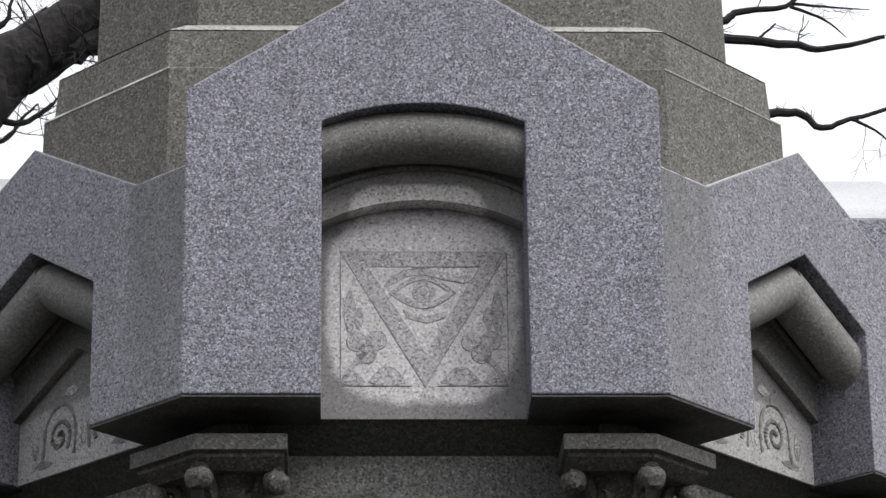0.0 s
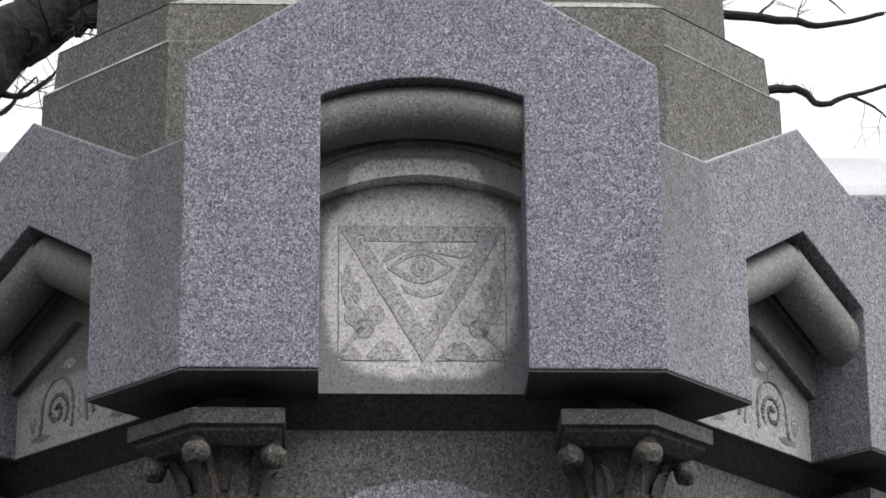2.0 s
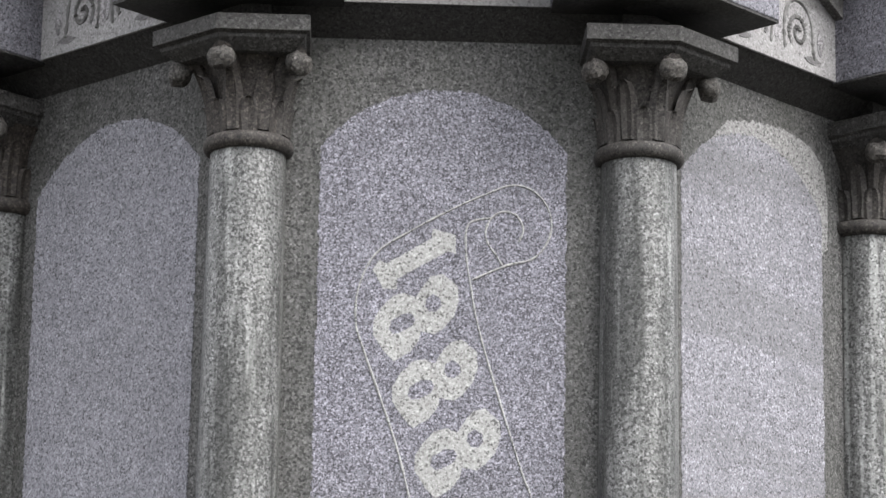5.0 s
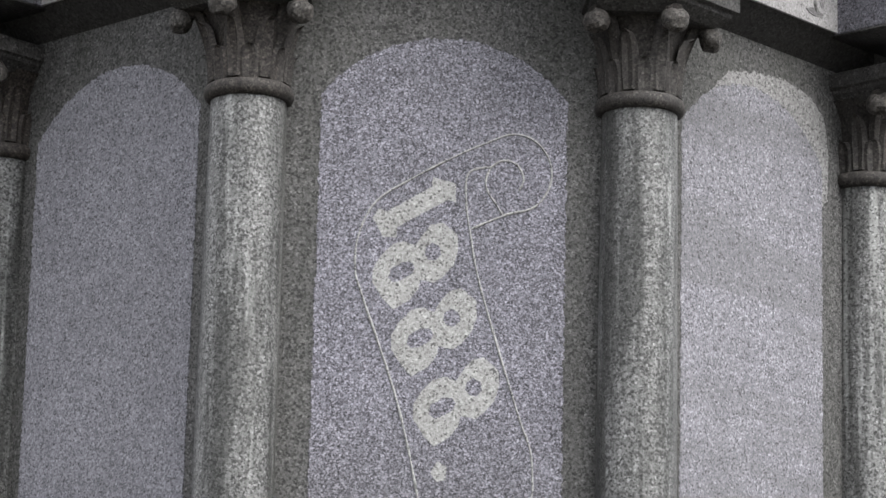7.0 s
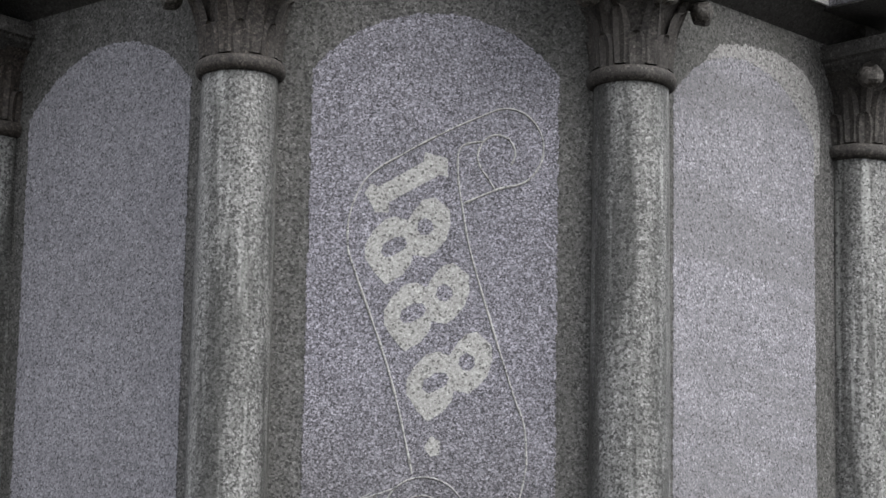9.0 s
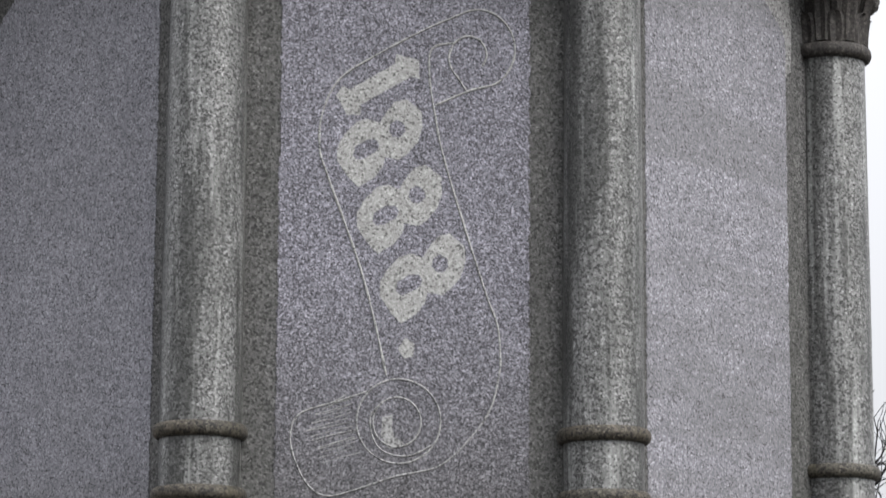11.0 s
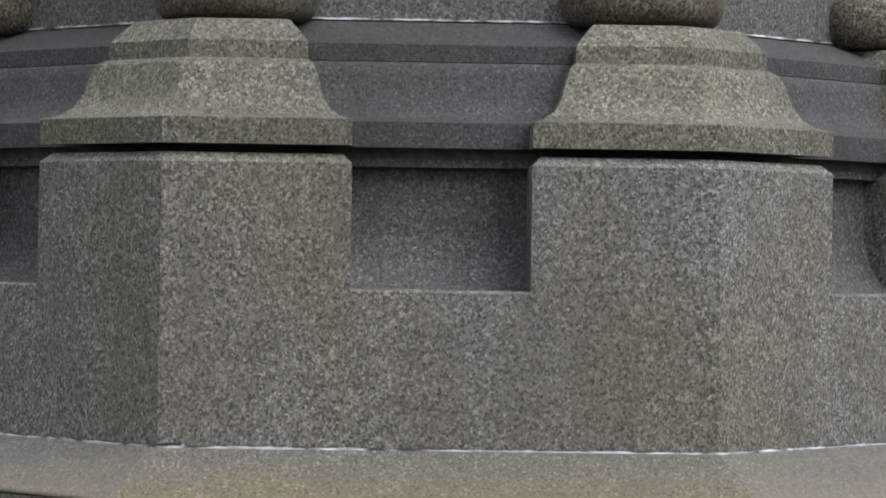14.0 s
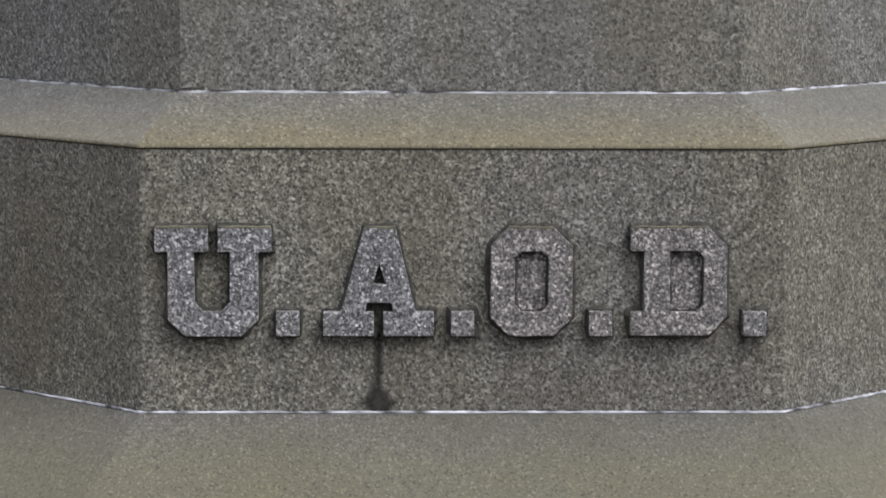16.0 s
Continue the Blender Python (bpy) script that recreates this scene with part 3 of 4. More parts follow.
part("band", octagon(SILL[:2]), SILLSTONE, sill, "dark granite band")
part("cavetto", octagon(SILL[1:8]), SILLSTONE, sill, "hollow dark granite moulding", smooth=True)
part("sill_slab", octagon(SILL[8:]), SILLSTONE, sill, "dark sloping sill slab")

PED = [(1.452, NOTCH, 1.823), (1.454, NOTCH + 0.001, 1.879), (1.425, 0.222, 1.888), (1.402, 0.246, 1.906), (1.385, 0.262, 1.94), (1.377, 0.270, 1.975), (1.366, 0.280, 2.002), (1.350, 0.290, 2.012), (1.340, 0.294, 2.014), (1.340, 0.294, 2.053), (1.30, 0.334, 2.102), (1.28, 0.35, 2.104)]
ped0 = thing("pedestal", "bent granite column pedestal with an ogee moulding", "pedestal", group="column pedestals", turn=TURN)
part("band", corner_block(PED[:2], 1.0), PEDESTAL, ped0)
part("ogee", corner_block(PED[1:9], 1.0), PEDESTAL, ped0, "flaring ogee moulding", smooth=True)
part("top_block", corner_block(PED[8:], 1.0), PEDESTAL, ped0, "bevelled top block")
for k in range(1, 8):
    copy_thing(ped0, pose(0, 0, 0, 0, 0, TURN + 45 * k))

# ---- core wall with date panel ----
core = thing("core_wall", "eight-sided stained granite drum between the columns", "wall", turn=TURN)
CA = 1.096
part("drum", octagon([(CA, 2.10), (CA, 3.90)]), WALL, core)
part("bottom_band", octagon([(CA + 0.003, 2.122), (CA + 0.003, 2.246)]), FOOT, core, "darker granite band at the foot of the wall")
ragged_joint(core, CA + 0.006, 2.1192, 2.1232, PALE_LINE, "broken pale joint line")
H = 0.290


def panel_outline(h):
    return ([(-h, 2.325), (-h + 0.02, 2.315), (-h + 0.03, 2.285), (-h + 0.06, 2.266), (h - 0.06, 2.266), (h - 0.03, 2.285), (h - 0.02, 2.315), (h, 2.325)]
            + list(reversed(arc(-h, 3.60, h, 3.60, 0.147, 24))))


panels = []
for k in range(8):
    off = -0.024 if k == 7 else 0.0
    bm = slab(worn([(x + off, z) for x, z in panel_outline({0: H, 1: 0.283}.get(k, 0.300))], 0.007, 0.0033), CA + 0.002, CA - 0.02)
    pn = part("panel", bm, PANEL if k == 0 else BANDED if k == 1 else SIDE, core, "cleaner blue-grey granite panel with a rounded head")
    pn.matrix_basis = pose(0, 0, 0, 0, 0, 45 * k)
    panels.append(pn)

# sunlit part of the right-hand wall, painted as a paler crescent
inner = [(x, z) for x, z in arc(-0.283, 3.60, 0.283, 3.60, 0.147, 24) if x > -0.19]
rim = part("pale_rim", slab(worn(inner + [(0.283, 3.50), (0.308, 3.52), (0.314, 3.64), (0.294, 3.735), (0.235, 3.780), (0.13, 3.797), (0.01, 3.790), (-0.10, 3.765)], 0.008, 0.004), CA + 0.0012, CA - 0.02), LIT_RIM, core, "pale crescent over the panel head, sunlight put into its colour")
rim.matrix_basis = pose(0, 0, 0, 0, 0, 45)

# ---- columns ----
RC = 1.202
col0 = thing("column", "streaked granite column with a leafy capital", "column", group="columns", turn=TURN)
ang = -math.pi / 2 + math.pi / 8
CX, CY = RC * math.cos(ang), RC * math.sin(ang)
part("torus", lathe([(0.05, 2.10), (0.14, 2.104)] + bulge(0.116, 2.106, 2.236, 0.071, 14, 0.5), (CX, CY), 40), RUSTY, col0, "rust-tinted rounded column base", smooth=True)
part("neck", lathe([(0.125, 2.228), (0.126, 2.234), (0.126, 2.260), (0.122, 2.267), (0.113, 2.270), (0.1055, 2.282), (0.1005, 2.300), (0.098, 2.322), (0.097, 2.352)], (CX, CY), 40), RUSTY, col0, "stepped hollow neck", smooth=True)
part("ring", lathe(bulge(0.092, 2.346, 2.382, 0.017), (CX, CY), 40), RUSTY, col0, smooth=True)
part("collar", lathe([(0.0925, 2.380), (0.0925, 2.50)], (CX, CY), 40), SHAFT, col0, smooth=True)
part("ring", lathe(bulge(0.092, 2.491, 2.527, 0.017), (CX, CY), 40), RUSTY, col0, smooth=True)
part("shaft", lathe([(0.0935, 2.52), (0.092, 3.0), (0.0888, 3.595)], (CX, CY), 40), SHAFT, col0, smooth=True)
part("neck_ring", lathe(bulge(0.089, 3.566, 3.605, 0.018), (CX, CY), 40), CARVED, col0, smooth=True)
bm = lathe([(0.082, 3.600), (0.084, 3.68), (0.092, 3.74), (0.110, 3.775), (0.125, 3.79)], (CX, CY), 32)
bell = part("capital", bm, CARVED, col0, "weathered leaf capital, canopy shade put into its dark colour", smooth=True)


def leaf(turn, z0, height, r0, out, width):
    """A pointed leaf that stands on the bell and curls outwards at its tip."""
    b = bmesh.new()
    rows = []
    for i in range(7):
        t = i / 6
        w = width * (0.75 + 0.6 * t) * (1 - t ** 3) + 0.003
        rr = r0 + 0.006 + out * t ** 2.2
        z = z0 + height * (t - 0.18 * max(0, t - 0.75) * 4 * t)
        rows.append([(rr + dy, x, z) for x, dy in ((-w, -0.004), (-w * 0.5, 0.007), (0, 0.002), (w * 0.5, 0.007), (w, -0.004), (0, -0.014))])
    loft(b, rows)
    bmesh.ops.transform(b, verts=b.verts, matrix=Matrix.Translation((CX, CY, 0)) @ Matrix.Rotation(turn, 4, "Z"))
    return b


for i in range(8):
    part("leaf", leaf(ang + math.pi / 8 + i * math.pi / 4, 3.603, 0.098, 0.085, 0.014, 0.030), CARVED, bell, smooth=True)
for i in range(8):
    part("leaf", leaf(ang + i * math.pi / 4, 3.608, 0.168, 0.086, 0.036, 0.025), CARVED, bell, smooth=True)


def volute(turn, reach, z):
    """The bent stalk of a leaf that rises to a corner of the abacus."""
    b = bmesh.new()
    c, s = math.cos(turn), math.sin(turn)
    tube(b, smooth_line([(CX + c * 0.085, CY + s * 0.085, z - 0.09), (CX + c * 0.105, CY + s * 0.105, z - 0.02), (CX + c * (reach * 0.75), CY + s * (reach * 0.75), z + 0.022), (CX + c * reach, CY + s * reach, z + 0.012)], 4), [0.016 + 0.0006 * i for i in range(13)], 8)
    return b


def knob(turn, reach, z, r):
    """A leaf tip rolled under, worn to a lump with a shallow groove round it."""
    b = bmesh.new()
    c, s = math.cos(turn), math.sin(turn)
    rings = []
    for i in range(9):
        a = math.pi * (i + 0.15) / 8.3
        off, q = -1.15 * r * math.cos(a), r * (0.18 + 0.82 * math.sin(a)) * (1.0 - 0.12 * (i == 4))
        ring = []
        for k in range(14):
            w = 2 * math.pi * k / 14
            lump = 1 + 0.30 * noise.noise(Vector((turn * 3 + 2 * math.cos(w), 2 * math.sin(w), i * 0.6)))
            out, up = reach + q * lump * math.cos(w), z + q * lump * 1.05 * math.sin(w)
            ring.append((CX + c * out - s * off, CY + s * out + c * off, up))
        rings.append(ring)
    return loft(b, rings)


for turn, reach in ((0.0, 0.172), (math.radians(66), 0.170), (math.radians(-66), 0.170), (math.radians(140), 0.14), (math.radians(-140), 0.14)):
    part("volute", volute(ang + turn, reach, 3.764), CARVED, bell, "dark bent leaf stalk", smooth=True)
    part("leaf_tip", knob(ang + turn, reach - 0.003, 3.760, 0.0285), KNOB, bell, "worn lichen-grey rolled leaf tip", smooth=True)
ABA = [(1.250, 0.356, 3.782), (1.283, 0.332, 3.806), (1.285, 0.329, 3.815), (1.30, 0.320, 3.819), (1.30, 0.320, 3.856), (1.292, 0.327, 3.860)]
part("abacus", corner_block(ABA, 1.02), ABACUS, bell, "grey bent abacus slab, canopy shade put into its colour", bevel=0.002)
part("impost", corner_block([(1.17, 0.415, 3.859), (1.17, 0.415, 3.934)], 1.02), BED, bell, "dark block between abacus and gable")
for k in range(1, 8):
    copy_thing(col0, pose(0, 0, 0, 0, 0, TURN + 45 * k))

# ---- canopy: high arched gables on the main faces, low pointed ones between ----
A0 = 1.366
canopy = thing("canopy_soffit", "dark granite bed under the gables", "cornice", turn=TURN)
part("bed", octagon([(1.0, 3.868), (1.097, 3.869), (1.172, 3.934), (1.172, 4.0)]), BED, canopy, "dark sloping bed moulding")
part("heart", octagon([(1.09, 3.99), (1.09, 4.48)]), WALL, canopy)

W0 = A0 * T8


def edge_line(g, x, z, top, end, at):
    """Thin pale line along a gable's rakes and shoulders: edge light put into colour."""
    for sg in (-1, 1):
        part("roof_slope", slab([(sg * x, z), (0, top), (0, top + 0.0025), (sg * x, z + 0.0022)], at, 0.78), SKY_LIT, g, "pale sloping top of the gable, sky sheen put into its colour")
        part("edge_line", slab([(sg * W0 * 0.995, end), (sg * x, z), (sg * x, z + 0.0022), (sg * W0 * 0.995, end + 0.0022)], at, at - 0.05), PALE_LINE, g, "thin pale line, light on the edge painted in")


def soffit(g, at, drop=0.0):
    """Dark bed face under each foot of a gable, shade put into its colour."""
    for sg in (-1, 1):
        part("soffit", slab([(sg * 0.2445, 3.925 - drop), (sg * W0 * 0.997, 3.925 - drop), (sg * W0 * 0.997, 3.9298), (sg * 0.2445, 3.9298)], at, 1.15), BED, g, "dark underside of the gable foot, shade put into its colour")


def main_gable(k):
    g = thing("arched_gable", "blue-grey granite gable over an arched niche", "gable", group="arched gables", turn=TURN + 90 * k)
    out = [(-W0, 3.932), (-0.243, 3.932)] + arc(-0.243, 4.622, 0.243, 4.622, 0.048, 20) + [(0.243, 3.932), (W0, 3.932), (W0, 4.704), (0.550, 4.713), (0.0, 5.056), (-0.550, 4.713), (-W0, 4.704)]
    part("front", slab(out, A0, 0.70), BLUE, g, bevel=0.004)
    # roll moulding, inner order and carved panel
    path = [(x, -1.285, z) for x, z in arc(-0.30, 4.555, 0.30, 4.555, 0.060, 24)]
    part("roll_moulding", tube(bmesh.new(), path, 0.064, 20), SHADED_ROLL, g, smooth=True)
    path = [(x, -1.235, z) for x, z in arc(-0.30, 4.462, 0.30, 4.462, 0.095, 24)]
    part("fillet", tube(bmesh.new(), path, 0.009, 8), SHADED_ROLL, g, smooth=True)
    part("inner_order", slab([(-0.30, 4.75), (-0.30, 4.378)] + arc(-0.30, 4.382, 0.30, 4.382, 0.092, 20) + [(0.30, 4.378), (0.30, 4.75)], 1.232, 1.15), INNER, g, "sooty inner arch, its lit middle painted paler")
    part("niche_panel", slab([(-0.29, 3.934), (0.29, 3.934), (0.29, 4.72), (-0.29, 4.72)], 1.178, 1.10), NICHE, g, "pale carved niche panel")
    soffit(g, A0 - 0.003)
    edge_line(g, 0.550, 4.713, 5.056, 4.704, A0 - 0.002)
    return g


def low_gable(k):
    # left-hand gable takes the darker copy, for its side away from the sun
    stone = SHADED_ROLL if k == 3 else ROLL
    g = thing("pointed_gable", "grey granite gable over a pointed niche", "gable", group="pointed gables", turn=TURN + 45 + 90 * k)
    out = [(-W0, 3.930), (-0.243, 3.930), (-0.243, 4.298), (0.0, 4.441), (0.243, 4.298), (0.243, 3.930), (W0, 3.930), (W0, 4.505), (0.388, 4.507), (0.0, 4.719), (-0.388, 4.507), (-W0, 4.505)]
    part("front", slab(out, A0 - 0.0005, 1.06), STAINED, g, bevel=0.004)
    for sg in (-1, 1):
        path = [(sg * x, -1.288, 4.374 - 0.585 * x) for x in (-0.005, 0.05, 0.15, 0.30)]
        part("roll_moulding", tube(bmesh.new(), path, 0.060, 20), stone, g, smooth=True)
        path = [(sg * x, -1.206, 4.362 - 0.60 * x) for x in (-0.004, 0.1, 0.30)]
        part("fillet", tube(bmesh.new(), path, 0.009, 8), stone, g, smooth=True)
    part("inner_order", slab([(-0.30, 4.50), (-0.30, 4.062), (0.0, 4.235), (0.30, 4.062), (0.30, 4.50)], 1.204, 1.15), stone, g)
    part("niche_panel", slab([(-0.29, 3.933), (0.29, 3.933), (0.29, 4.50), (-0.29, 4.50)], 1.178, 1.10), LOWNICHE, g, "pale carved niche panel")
    soffit(g, A0 - 0.003, 0.0015)
    edge_line(g, 0.388, 4.507, 4.719, 4.505, A0 - 0.0025)
    return g


gables = [main_gable(k) for k in range(4)]
lows = [low_gable(k) for k in range(4)]

# ---- date scroll on the front panel ----
PF = CA + 0.002


def on_panel(name, loops, label, mat=None):
    part(name, cut_slab([worn(lp, 0.006, 0.001) for lp in loops], PF + 0.001, PF - 0.01), mat or FROST, panels[0], label)


def numeral(cx, cz, loops, size=0.00128):
    """Loops in the numeral's own axes (height, reading) turned on to the slanting ribbon."""
    e1, e2 = (0.875, 0.484), (0.41, -0.912)
    return [[(cx + size * (p * e1[0] + 1.1 * q * e2[0]), cz + size * (p * e1[1] + 1.1 * q * e2[1])) for p, q in lp] for lp in loops]


ONE = [[(-82, -16), (-64, -26), (-54, -14), (40, -18), (50, -32), (84, -4), (70, 24), (58, 14), (-48, 17), (-56, 32), (-78, 22)]]
EIGHT = [[(-84, -8), (-74, -28), (-52, -42), (-22, -51), (0, -46), (15, -31), (30, -40), (56, -51), (78, -46), (94, -16), (84, 8), (64, 27), (40, 36), (20, 39), (-2, 24), (-12, 36), (-34, 46), (-69, 48), (-78, 26)],
         [(-54, -4), (-44, -15), (-20, -17), (-3, -9), (-2, 2), (-12, 9), (-38, 10), (-50, 6)], [(24, -12), (32, -22), (46, -23), (55, -12), (52, 2), (38, 6), (27, 0)]]
on_panel("numeral_1", numeral(-0.060, 3.335, ONE), "pale frosted date numeral")
for cx, cz in ((-0.058, 3.191), (-0.011, 3.035), (0.044, 2.873)):
    on_panel("numeral_8", numeral(cx, cz, EIGHT), "pale frosted date numeral")
on_panel("full_stop", [[(-0.012, 2.708), (0.004, 2.735), (0.026, 2.722), (0.024, 2.692), (0.004, 2.686)]], "pale frosted full stop")


def cut_line(pts, r=0.0029, name="ribbon_line", at=PF, mat=None, parent=None, label="thin frosted outline of the ribbon"):
    part(name, tube(bmesh.new(), [(p[0], -at, p[1]) for p in smooth_line([(x, z, 0) for x, z in pts], 6)], [r * random.uniform(0.6, 1.25) for i in range(6 * (len(pts) - 1) + 1)], 6), mat or FROST, parent or panels[0], label)


def ring_line(cx, cz, rx, rz, a0=0, a1=360, **kw):
    cut_line([(cx + rx * math.cos(radians(a0 + (a1 - a0) * i / 24)), cz + rz * math.sin(radians(a0 + (a1 - a0) * i / 24))) for i in range(25)], **kw)


cut_line([(0.070, 3.285), (0.149, 3.321), (0.216, 3.342), (0.253, 3.398), (0.249, 3.459), (0.213, 3.504), (0.162, 3.517), (0.102, 3.494), (0.029, 3.459), (-0.076, 3.399), (-0.155, 3.343), (-0.193, 3.261), (-0.198, 3.179), (-0.178, 3.112), (-0.108, 2.920), (-0.070, 2.788), (-0.038, 2.646)])
cut_line([(0.179, 3.380), (0.189, 3.403), (0.186, 3.424), (0.170, 3.446), (0.140, 3.452), (0.114, 3.435), (0.101, 3.403), (0.108, 3.373), (0.125, 3.349), (0.142, 3.322)])
cut_line([(0.114, 3.436), (0.061, 3.420), (0.056, 3.353), (0.068, 3.272), (0.095, 3.144), (0.184, 2.858), (0.217, 2.765), (0.224, 2.673)])
cut_line([(0.224, 2.673), (0.202, 2.575), (0.147, 2.496), (0.082, 2.439), (-0.014, 2.416), (-0.091, 2.389), (-0.168, 2.369), (-0.214, 2.394), (-0.247, 2.458), (-0.255, 2.517), (-0.229, 2.560), (-0.145, 2.587), (-0.081, 2.610)], 0.0024, mat=HATCH)
ring_line(-0.009, 2.542, 0.096, 0.097, r=0.0024, mat=HATCH, name="ribbon_ring")
ring_line(-0.013, 2.540, 0.055, 0.057, -130, 225, r=0.0024, mat=HATCH, name="ribbon_ring")
cut_line([(-0.046, 2.587), (-0.073, 2.554), (-0.069, 2.509), (-0.044, 2.473), (0.014, 2.462), (0.068, 2.488)], 0.0022, mat=HATCH)
on_panel("crescent", [[(-0.046, 2.552), (-0.022, 2.557), (-0.024, 2.530), (-0.020, 2.508), (0.004, 2.492), (-0.010, 2.482), (-0.031, 2.479), (-0.049, 2.509)]], "pale frosted crescent in the scroll", HATCH)
for i in range(16):
    z = 2.575 - 0.0085 * i + random.uniform(-0.004, 0.004)
    x0, x1 = -0.225 + 0.004 * abs(i - 7), -0.118 + 0.002 * i
    cut_line([(x0 + random.uniform(0, 0.02), z), ((x0 + x1) / 2, z + 0.012 + random.uniform(-0.003, 0.003)), (x1 - random.uniform(0, 0.02), z + 0.026)], random.uniform(0.0008, 0.0016), mat=HATCH, name="hatching_line", label="fine cut hatching")

# ---- carving in the niches ----
NF = 1.178


def carve(g, name, loops, label="", mat=None):
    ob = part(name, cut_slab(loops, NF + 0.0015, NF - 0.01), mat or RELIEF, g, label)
    for lp in loops:
        part("outline", tube(bmesh.new(), [(x, -NF - 0.001, z) for x, z in lp + lp[:1]], [random.uniform(0.0004, 0.0015) for p in lp + lp[:1]], 5), GROOVE, ob, "dark incised outline")


def disc(cx, cz, r, n=16, sx=1.0):
    return [(cx + sx * r * math.cos(2 * math.pi * i / n), cz + r * math.sin(2 * math.pi * i / n)) for i in range(n)]


def almond(cx, cz, w, up, down, n=9):
    top = [(cx - w + 2 * w * i / n, cz + up * math.sin(math.pi * i / n)) for i in range(n)]
    return top + [(cx + w - 2 * w * i / n, cz - down * math.sin(math.pi * i / n)) for i in range(n)]


for g in gables:
    carve(g, "triangle_band", [[(-0.198, 4.360), (0.206, 4.360), (0.004, 4.015)], [(-0.134, 4.321), (0.138, 4.321), (0.006, 4.098)]], "darker stippled triangle frame")
    carve(g, "eye", [almond(0.0, 4.253, 0.080, 0.045, 0.040), almond(0.0, 4.255, 0.064, 0.032, 0.027)], "carved open eye")
    carve(g, "iris", [disc(0.002, 4.256, 0.027), disc(0.002, 4.256, 0.016)], "carved ring of the iris")
    carve(g, "pupil", [disc(0.002, 4.256, 0.008)])
    carve(g, "brow", [[(-0.092, 4.268), (-0.078, 4.292), (-0.045, 4.312), (0.0, 4.318), (0.045, 4.308), (0.085, 4.294), (0.112, 4.300), (0.122, 4.290), (0.100, 4.278), (0.05, 4.288), (0.0, 4.301), (-0.040, 4.296), (-0.07, 4.278)]], "carved brow")
    carve(g, "lower_lid", [[(-0.048, 4.210), (-0.024, 4.198), (0.01, 4.192), (0.06, 4.206), (0.050, 4.188), (0.008, 4.176), (-0.035, 4.188)]])
    for sg in (-1, 1):
        x = 0.002 + sg * 0.137
        for dx, dz in ((-0.023, 0.014), (0.024, 0.018), (0.0, -0.016)):
            carve(g, "clover_lobe", [disc(x + dx, 4.114 + dz, 0.0245, 12)], "carved clover leaf")
        carve(g, "stem", [[(x - sg * 0.005, 4.10), (x + sg * 0.045, 4.045), (x + sg * 0.060, 4.03), (x + sg * 0.052, 4.05), (x + sg * 0.01, 4.105)]])
        carve(g, "foot_leaf", [almond(x - sg * 0.050, 4.026, 0.046, 0.040, 0.008)], "low carved leaf")
        carve(g, "foot_leaf", [almond(x + sg * 0.034, 4.026, 0.030, 0.028, 0.008)], "low carved leaf")
        carve(g, "side_leaf", [almond(x + sg * 0.040, 4.20, 0.016, 0.06, 0.05)], "upright carved leaf")
        carve(g, "side_leaf", [almond(x + sg * 0.018, 4.19, 0.012, 0.025, 0.03)], "upright carved leaf")
        cut_line([(0.003 + sg * 0.2, 4.36), (0.003 + sg * 0.2, 4.19), (0.003 + sg * 0.2, 4.017)], 0.002, "border_line", NF, GROOVE, g, "incised border")
        cut_line([(0.003 + sg * 0.2, 4.017), (0.003 + sg * 0.1, 4.017), (0.003 + sg * 0.03, 4.017)], 0.002, "border_line", NF, GROOVE, g, "incised border")
for g in lows:
    for sg in (-1, 1):
        cx = sg * 0.085
        turns = [(cx + sg * (0.006 + 0.036 * i / 24) * math.cos(0.6 + i * 0.40), 4.025 + (0.006 + 0.044 * i / 24) * math.sin(0.6 + i * 0.40)) for i in range(25)]
        cut_line(turns, 0.0075, "spiral", NF - 0.002, SPIRAL, g, "carved spiral stem")
        cut_line([(cx - sg * 0.056, 3.972), (cx - sg * 0.060, 4.03), (cx - sg * 0.046, 4.080), (cx - sg * 0.012, 4.108), (cx + sg * 0.028, 4.098), (cx + sg * 0.054, 4.060), (cx + sg * 0.060, 4.0), (cx + sg * 0.066, 3.966)], 0.0065, "loop", NF - 0.002, SPIRAL, g, "carved stem looped over the spiral")
        cut_line([(cx - sg * 0.014, 4.108), (cx - sg * 0.004, 4.136), (cx + sg * 0.012, 4.152)], 0.005, "stem", NF - 0.001, SPIRAL, g, "carved stem")
        carve(g, "carved_leaf", [almond(cx - sg * 0.040, 4.136, 0.026, 0.017, 0.011)])
        carve(g, "carved_leaf", [almond(cx - sg * 0.078, 4.02, 0.011, 0.040, 0.035)])
        carve(g, "carved_leaf", [almond(cx + sg * 0.092, 4.012, 0.014, 0.040, 0.03)])
        carve(g, "carved_leaf", [almond(cx + sg * 0.06, 3.964, 0.036, 0.011, 0.009)])

# ---- upper tiers ----
upper = thing("upper_tiers", "olive-stained stepped granite blocks above the gables", "monument tier", turn=TURN)
part("lower_tier", octagon([(0.985, 4.30), (0.978, 4.945), (0.976, 4.9485)], lambda a: a - 0.347), UPPER, upper)
part("middle_tier", octagon([(0.950, 4.946), (0.942, 5.066), (0.915, 5.09), (0.87, 5.12)], lambda a: a - 0.307), UPPER, upper)
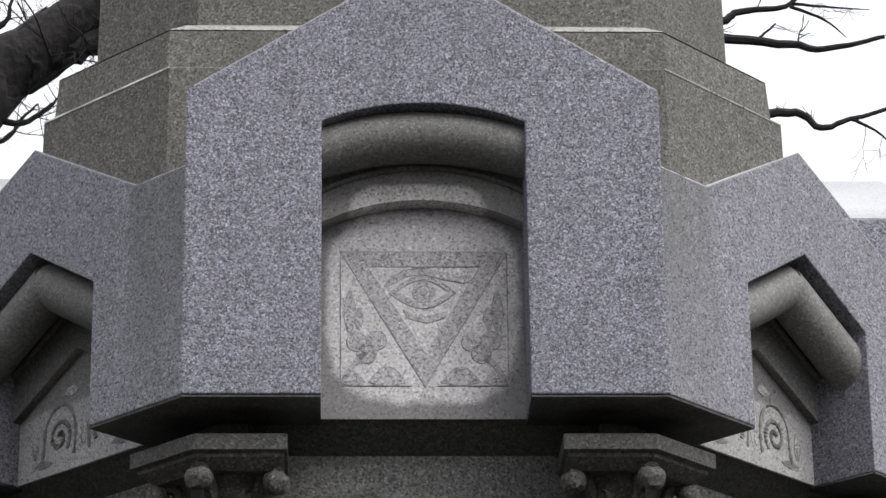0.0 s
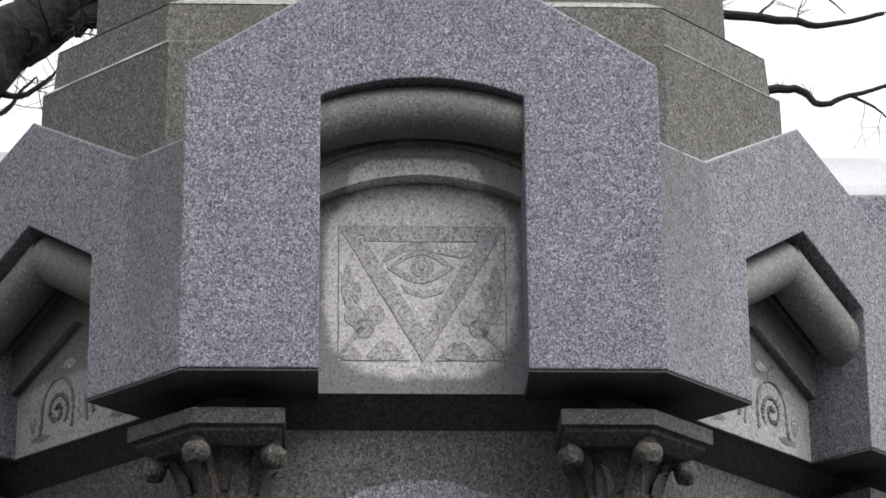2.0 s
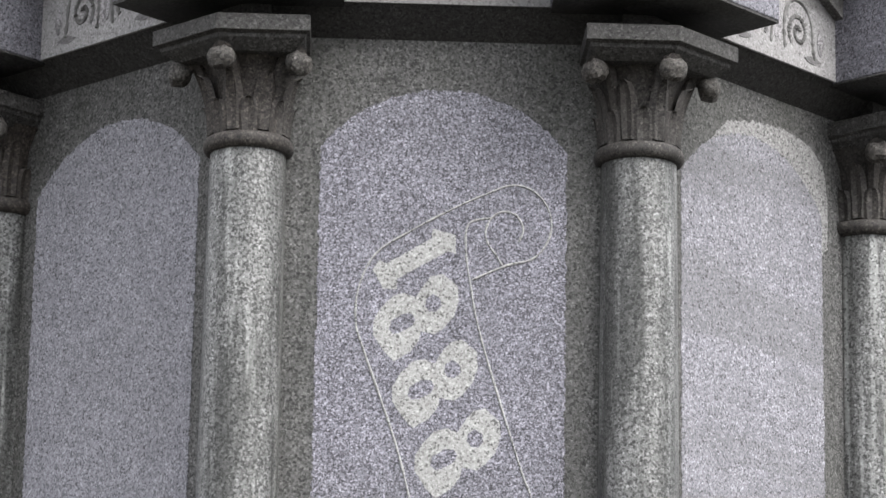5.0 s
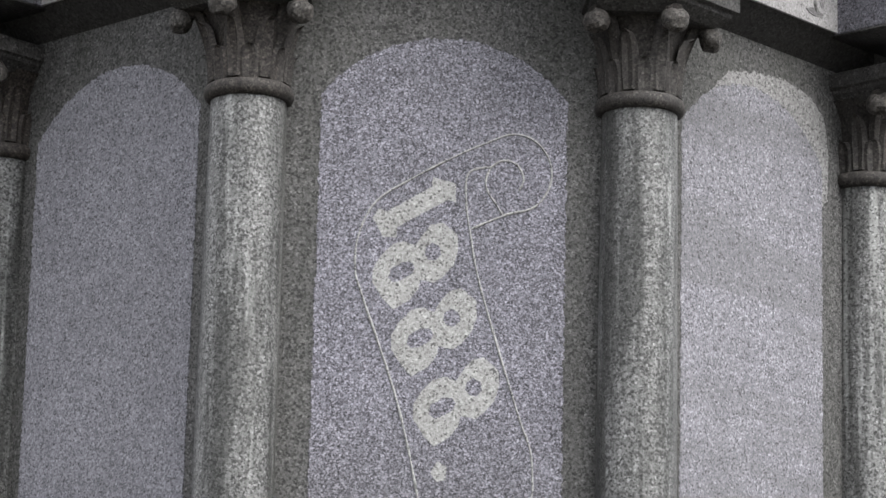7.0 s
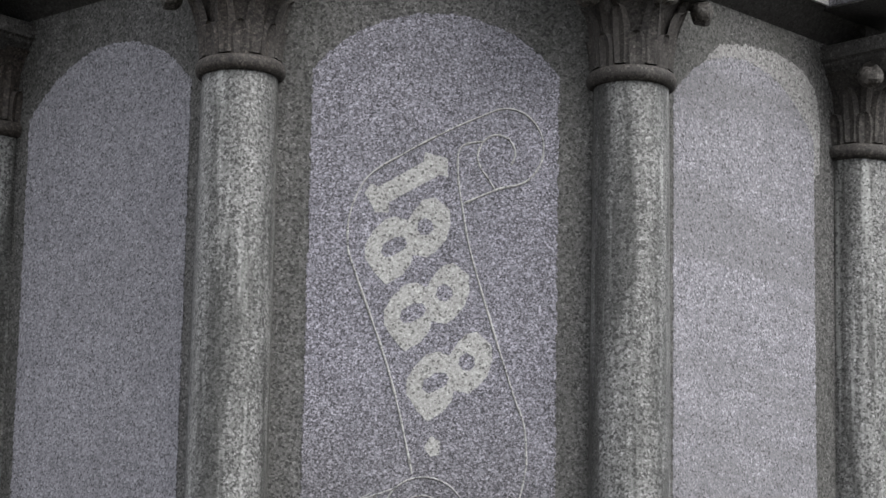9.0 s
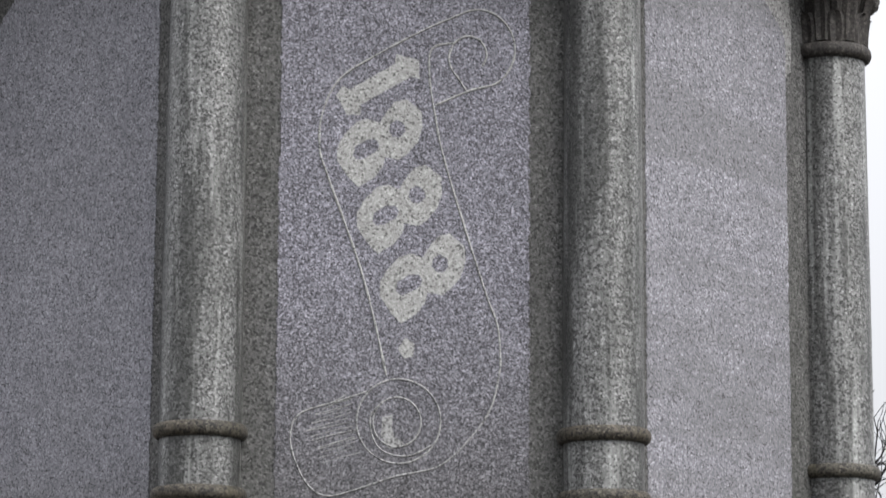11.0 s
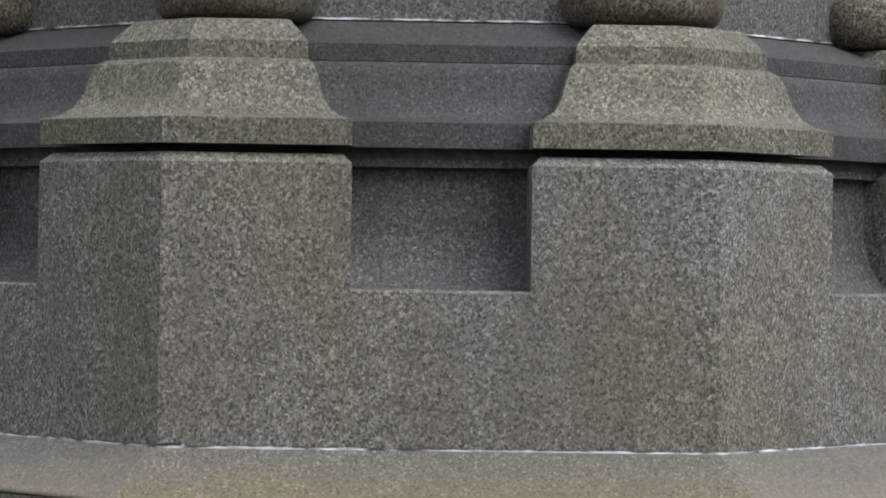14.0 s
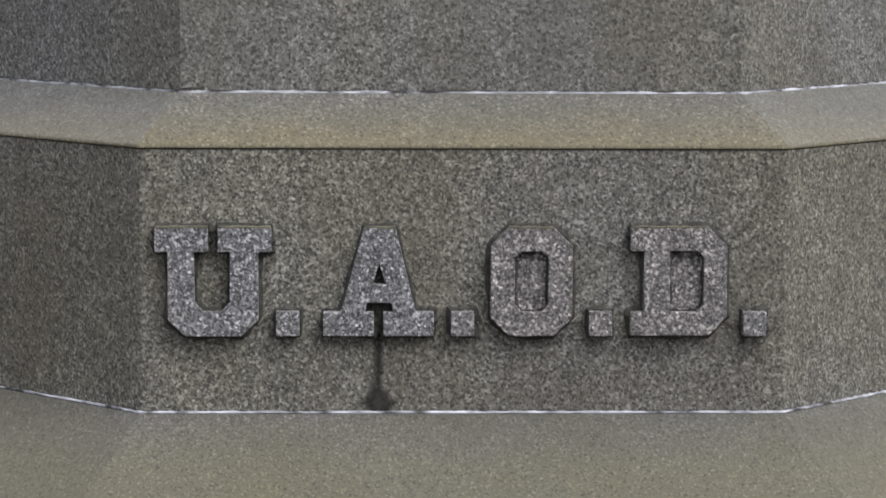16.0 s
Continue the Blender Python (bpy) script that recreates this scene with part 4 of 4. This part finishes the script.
for k in range(4):
    bm = slab([(-0.243, 4.9445), (0.243, 4.9445), (0.243, 4.949), (-0.243, 4.949)], 1.1395, 1.10)
    bmesh.ops.rotate(bm, verts=bm.verts, cent=(0, 0, 0), matrix=Matrix.Rotation(radians(45 + 90 * k), 3, "Z"))
    # thin line at the tier's top edge, brightest on the left
    part("joint", bm, BRIGHT_LINE if k == 3 else PALE, upper, "bright thin line along the tier's edge" if k == 3 else "pale thin line along the tier's edge")
# light on the upward slope put into a paler stone
part("weathering", octagon([(0.9425, 5.070), (0.9405, 5.072), (0.90, 5.103)], lambda a: a - 0.307), PALE, upper, "pale sloping top of the tier")
part("upper_tier", octagon([(0.85, 5.10), (0.83, 6.6)], lambda a: a - 0.28), UPPER, upper, bevel=0.004)

# ---- bare trees ----
def twigs(bm, p, way, length, r, depth):
    """Forking bare branches down to fine twigs."""
    line = [Vector(p)]
    for i in range(3):
        way = (way + Vector((random.gauss(0, 0.22), random.gauss(0, 0.12), random.gauss(0.03, 0.20)))).normalized()
        line.append(line[-1] + way * length / 3)
    tube(bm, line, [r, r * 0.9, r * 0.78, r * 0.62], 5 if r > 0.02 else 4)
    if depth:
        for i in range(3 if depth > 2 else 4):
            start = line[random.choice((1, 2, 3, 3))]
            twigs(bm, start, (way + Vector((random.gauss(0, 0.75), random.gauss(0, 0.4), random.gauss(0.1, 0.6)))).normalized(), length * random.uniform(0.55, 0.85), r * 0.55, depth - 1)


def tree(label, trunk, limbs, fine=4, reach=0.5):
    t = thing("bare_tree", label, "tree")
    part("trunk", tube(bmesh.new(), smooth_line([p for p, r in trunk], 24), np.interp(np.linspace(0, len(trunk) - 1, 24 * (len(trunk) - 1) + 1), range(len(trunk)), [r for p, r in trunk]), 28), BARK, t, smooth=True)
    for v in t.children[0].data.vertices:     # knots and furrows of the bark
        v.co += Vector((1, 0, 1)) * (0.10 * noise.noise(v.co * 4.0) + 0.06 * noise.noise(v.co * 13.0))
    for pts, r0, r1 in limbs:
        line = smooth_line(pts, 5)
        part("limb", tube(bmesh.new(), [p + Vector((random.gauss(0, 0.35 * r1), 0, random.gauss(0, 0.35 * r1))) for p in line], np.linspace(r0, r1, len(line)), 8), BARK, t, smooth=True)
    b = bmesh.new()
    for pts, r0, r1 in limbs:
        line = smooth_line(pts, 5)
        for i in range(fine):
            p = random.choice(line[len(line) // 3:])
            twigs(b, p, Vector((random.gauss(0.3, 0.6), random.gauss(0, 0.3), random.gauss(0.2, 0.6))).normalized(), random.uniform(0.4, 1.0) * reach, max(0.004, r1 * 0.5), 3 if fine > 2 else 1)
    tagged(part("twig", b, BARK, t, "fine bare twigs"), kind="stuff")
    return t


tree("large dark bare tree behind the monument",
     [((-3.74, 10.0, 0.0), 0.45), ((-3.74, 10.00, 7.97), 0.36), ((-2.87, 10.00, 9.86), 0.24), ((-2.45, 10.00, 10.31), 0.20), ((-2.09, 10.00, 10.63), 0.16), ((-1.58, 10.00, 11.13), 0.12)],
     [([(-2.87, 10.00, 9.94), (-2.54, 10.00, 9.80), (-2.36, 10.00, 9.90), (-2.27, 10.00, 9.98)], 0.03, 0.008),
      ([(-2.72, 10.00, 9.66), (-2.59, 10.00, 9.70), (-2.50, 10.00, 9.84), (-2.40, 10.00, 9.94)], 0.022, 0.006),
      ([(-2.59, 10.00, 10.10), (-2.41, 10.00, 10.16), (-2.23, 10.00, 10.33), (-1.95, 10.00, 10.46), (-1.64, 10.00, 10.63)], 0.12, 0.07),
      ([(-2.51, 10.00, 10.02), (-2.33, 10.00, 10.13), (-2.15, 10.00, 10.28), (-1.93, 10.00, 10.35)], 0.04, 0.022),
      ([(-2.71, 10.00, 10.47), (-2.62, 10.00, 10.56), (-2.61, 10.00, 10.68), (-2.54, 10.00, 10.85)], 0.02, 0.008)], fine=5)
tree("bare tree with long thin branches behind the monument",
     [((0.91, 17.0, 0.0), 0.30), ((0.91, 17.0, 4.0), 0.25), ((0.91, 17.00, 13.65), 0.18), ((0.99, 17.00, 16.00), 0.10)],
     [([(0.91, 17.00, 13.54), (1.95, 17.00, 13.93), (2.82, 17.00, 13.80), (3.49, 17.00, 13.73), (3.80, 17.00, 13.67), (4.37, 17.00, 13.80)], 0.07, 0.02),
      ([(0.92, 17.00, 13.77), (1.95, 17.00, 13.81), (2.83, 17.00, 13.95), (3.04, 17.00, 14.06), (3.46, 17.00, 14.11), (3.73, 17.00, 14.31)], 0.06, 0.015),
      ([(0.90, 17.00, 13.09), (2.43, 17.00, 12.99), (3.25, 17.00, 13.03), (3.55, 17.00, 13.03), (3.72, 17.00, 12.89), (4.01, 17.00, 12.97), (4.48, 17.00, 13.11)], 0.06, 0.015),
      ([(3.51, 17.00, 14.11), (3.82, 17.00, 13.97), (4.01, 17.00, 13.79)], 0.02, 0.004),
      ([(3.51, 17.00, 14.14), (3.88, 17.00, 14.10), (4.24, 17.00, 14.07)], 0.018, 0.004),
      ([(3.21, 17.00, 13.79), (3.30, 17.00, 13.87), (3.37, 17.00, 13.94)], 0.015, 0.008),
      ([(4.01, 17.00, 12.97), (4.21, 17.00, 12.86), (4.35, 17.00, 12.72)], 0.018, 0.006)], fine=2, reach=0.3)


def far_tree(x, y, z0, spread, label):
    t = thing("bare_tree", label, "tree", at=(x, y, 0))
    part("trunk", tube(bmesh.new(), [(0, 0, -0.1), (0.05, 0, z0 * 0.5), (0, 0, z0)], [0.35, 0.28, 0.22], 12), BARK, t, smooth=True)
    b = bmesh.new()
    for i in range(8):
        a = math.pi * 2 * i / 8
        twigs(b, (0, 0, z0 * (0.8 + 0.03 * i)), Vector((math.cos(a), 0.5 * math.sin(a), 0.55)).normalized(), spread, 0.14, 5)
    tagged(part("crown", b, BARK, t), kind="stuff")


far_tree(7.28, 30.0, 3.2, 1.7, "distant bare tree with a crown of fine twigs")
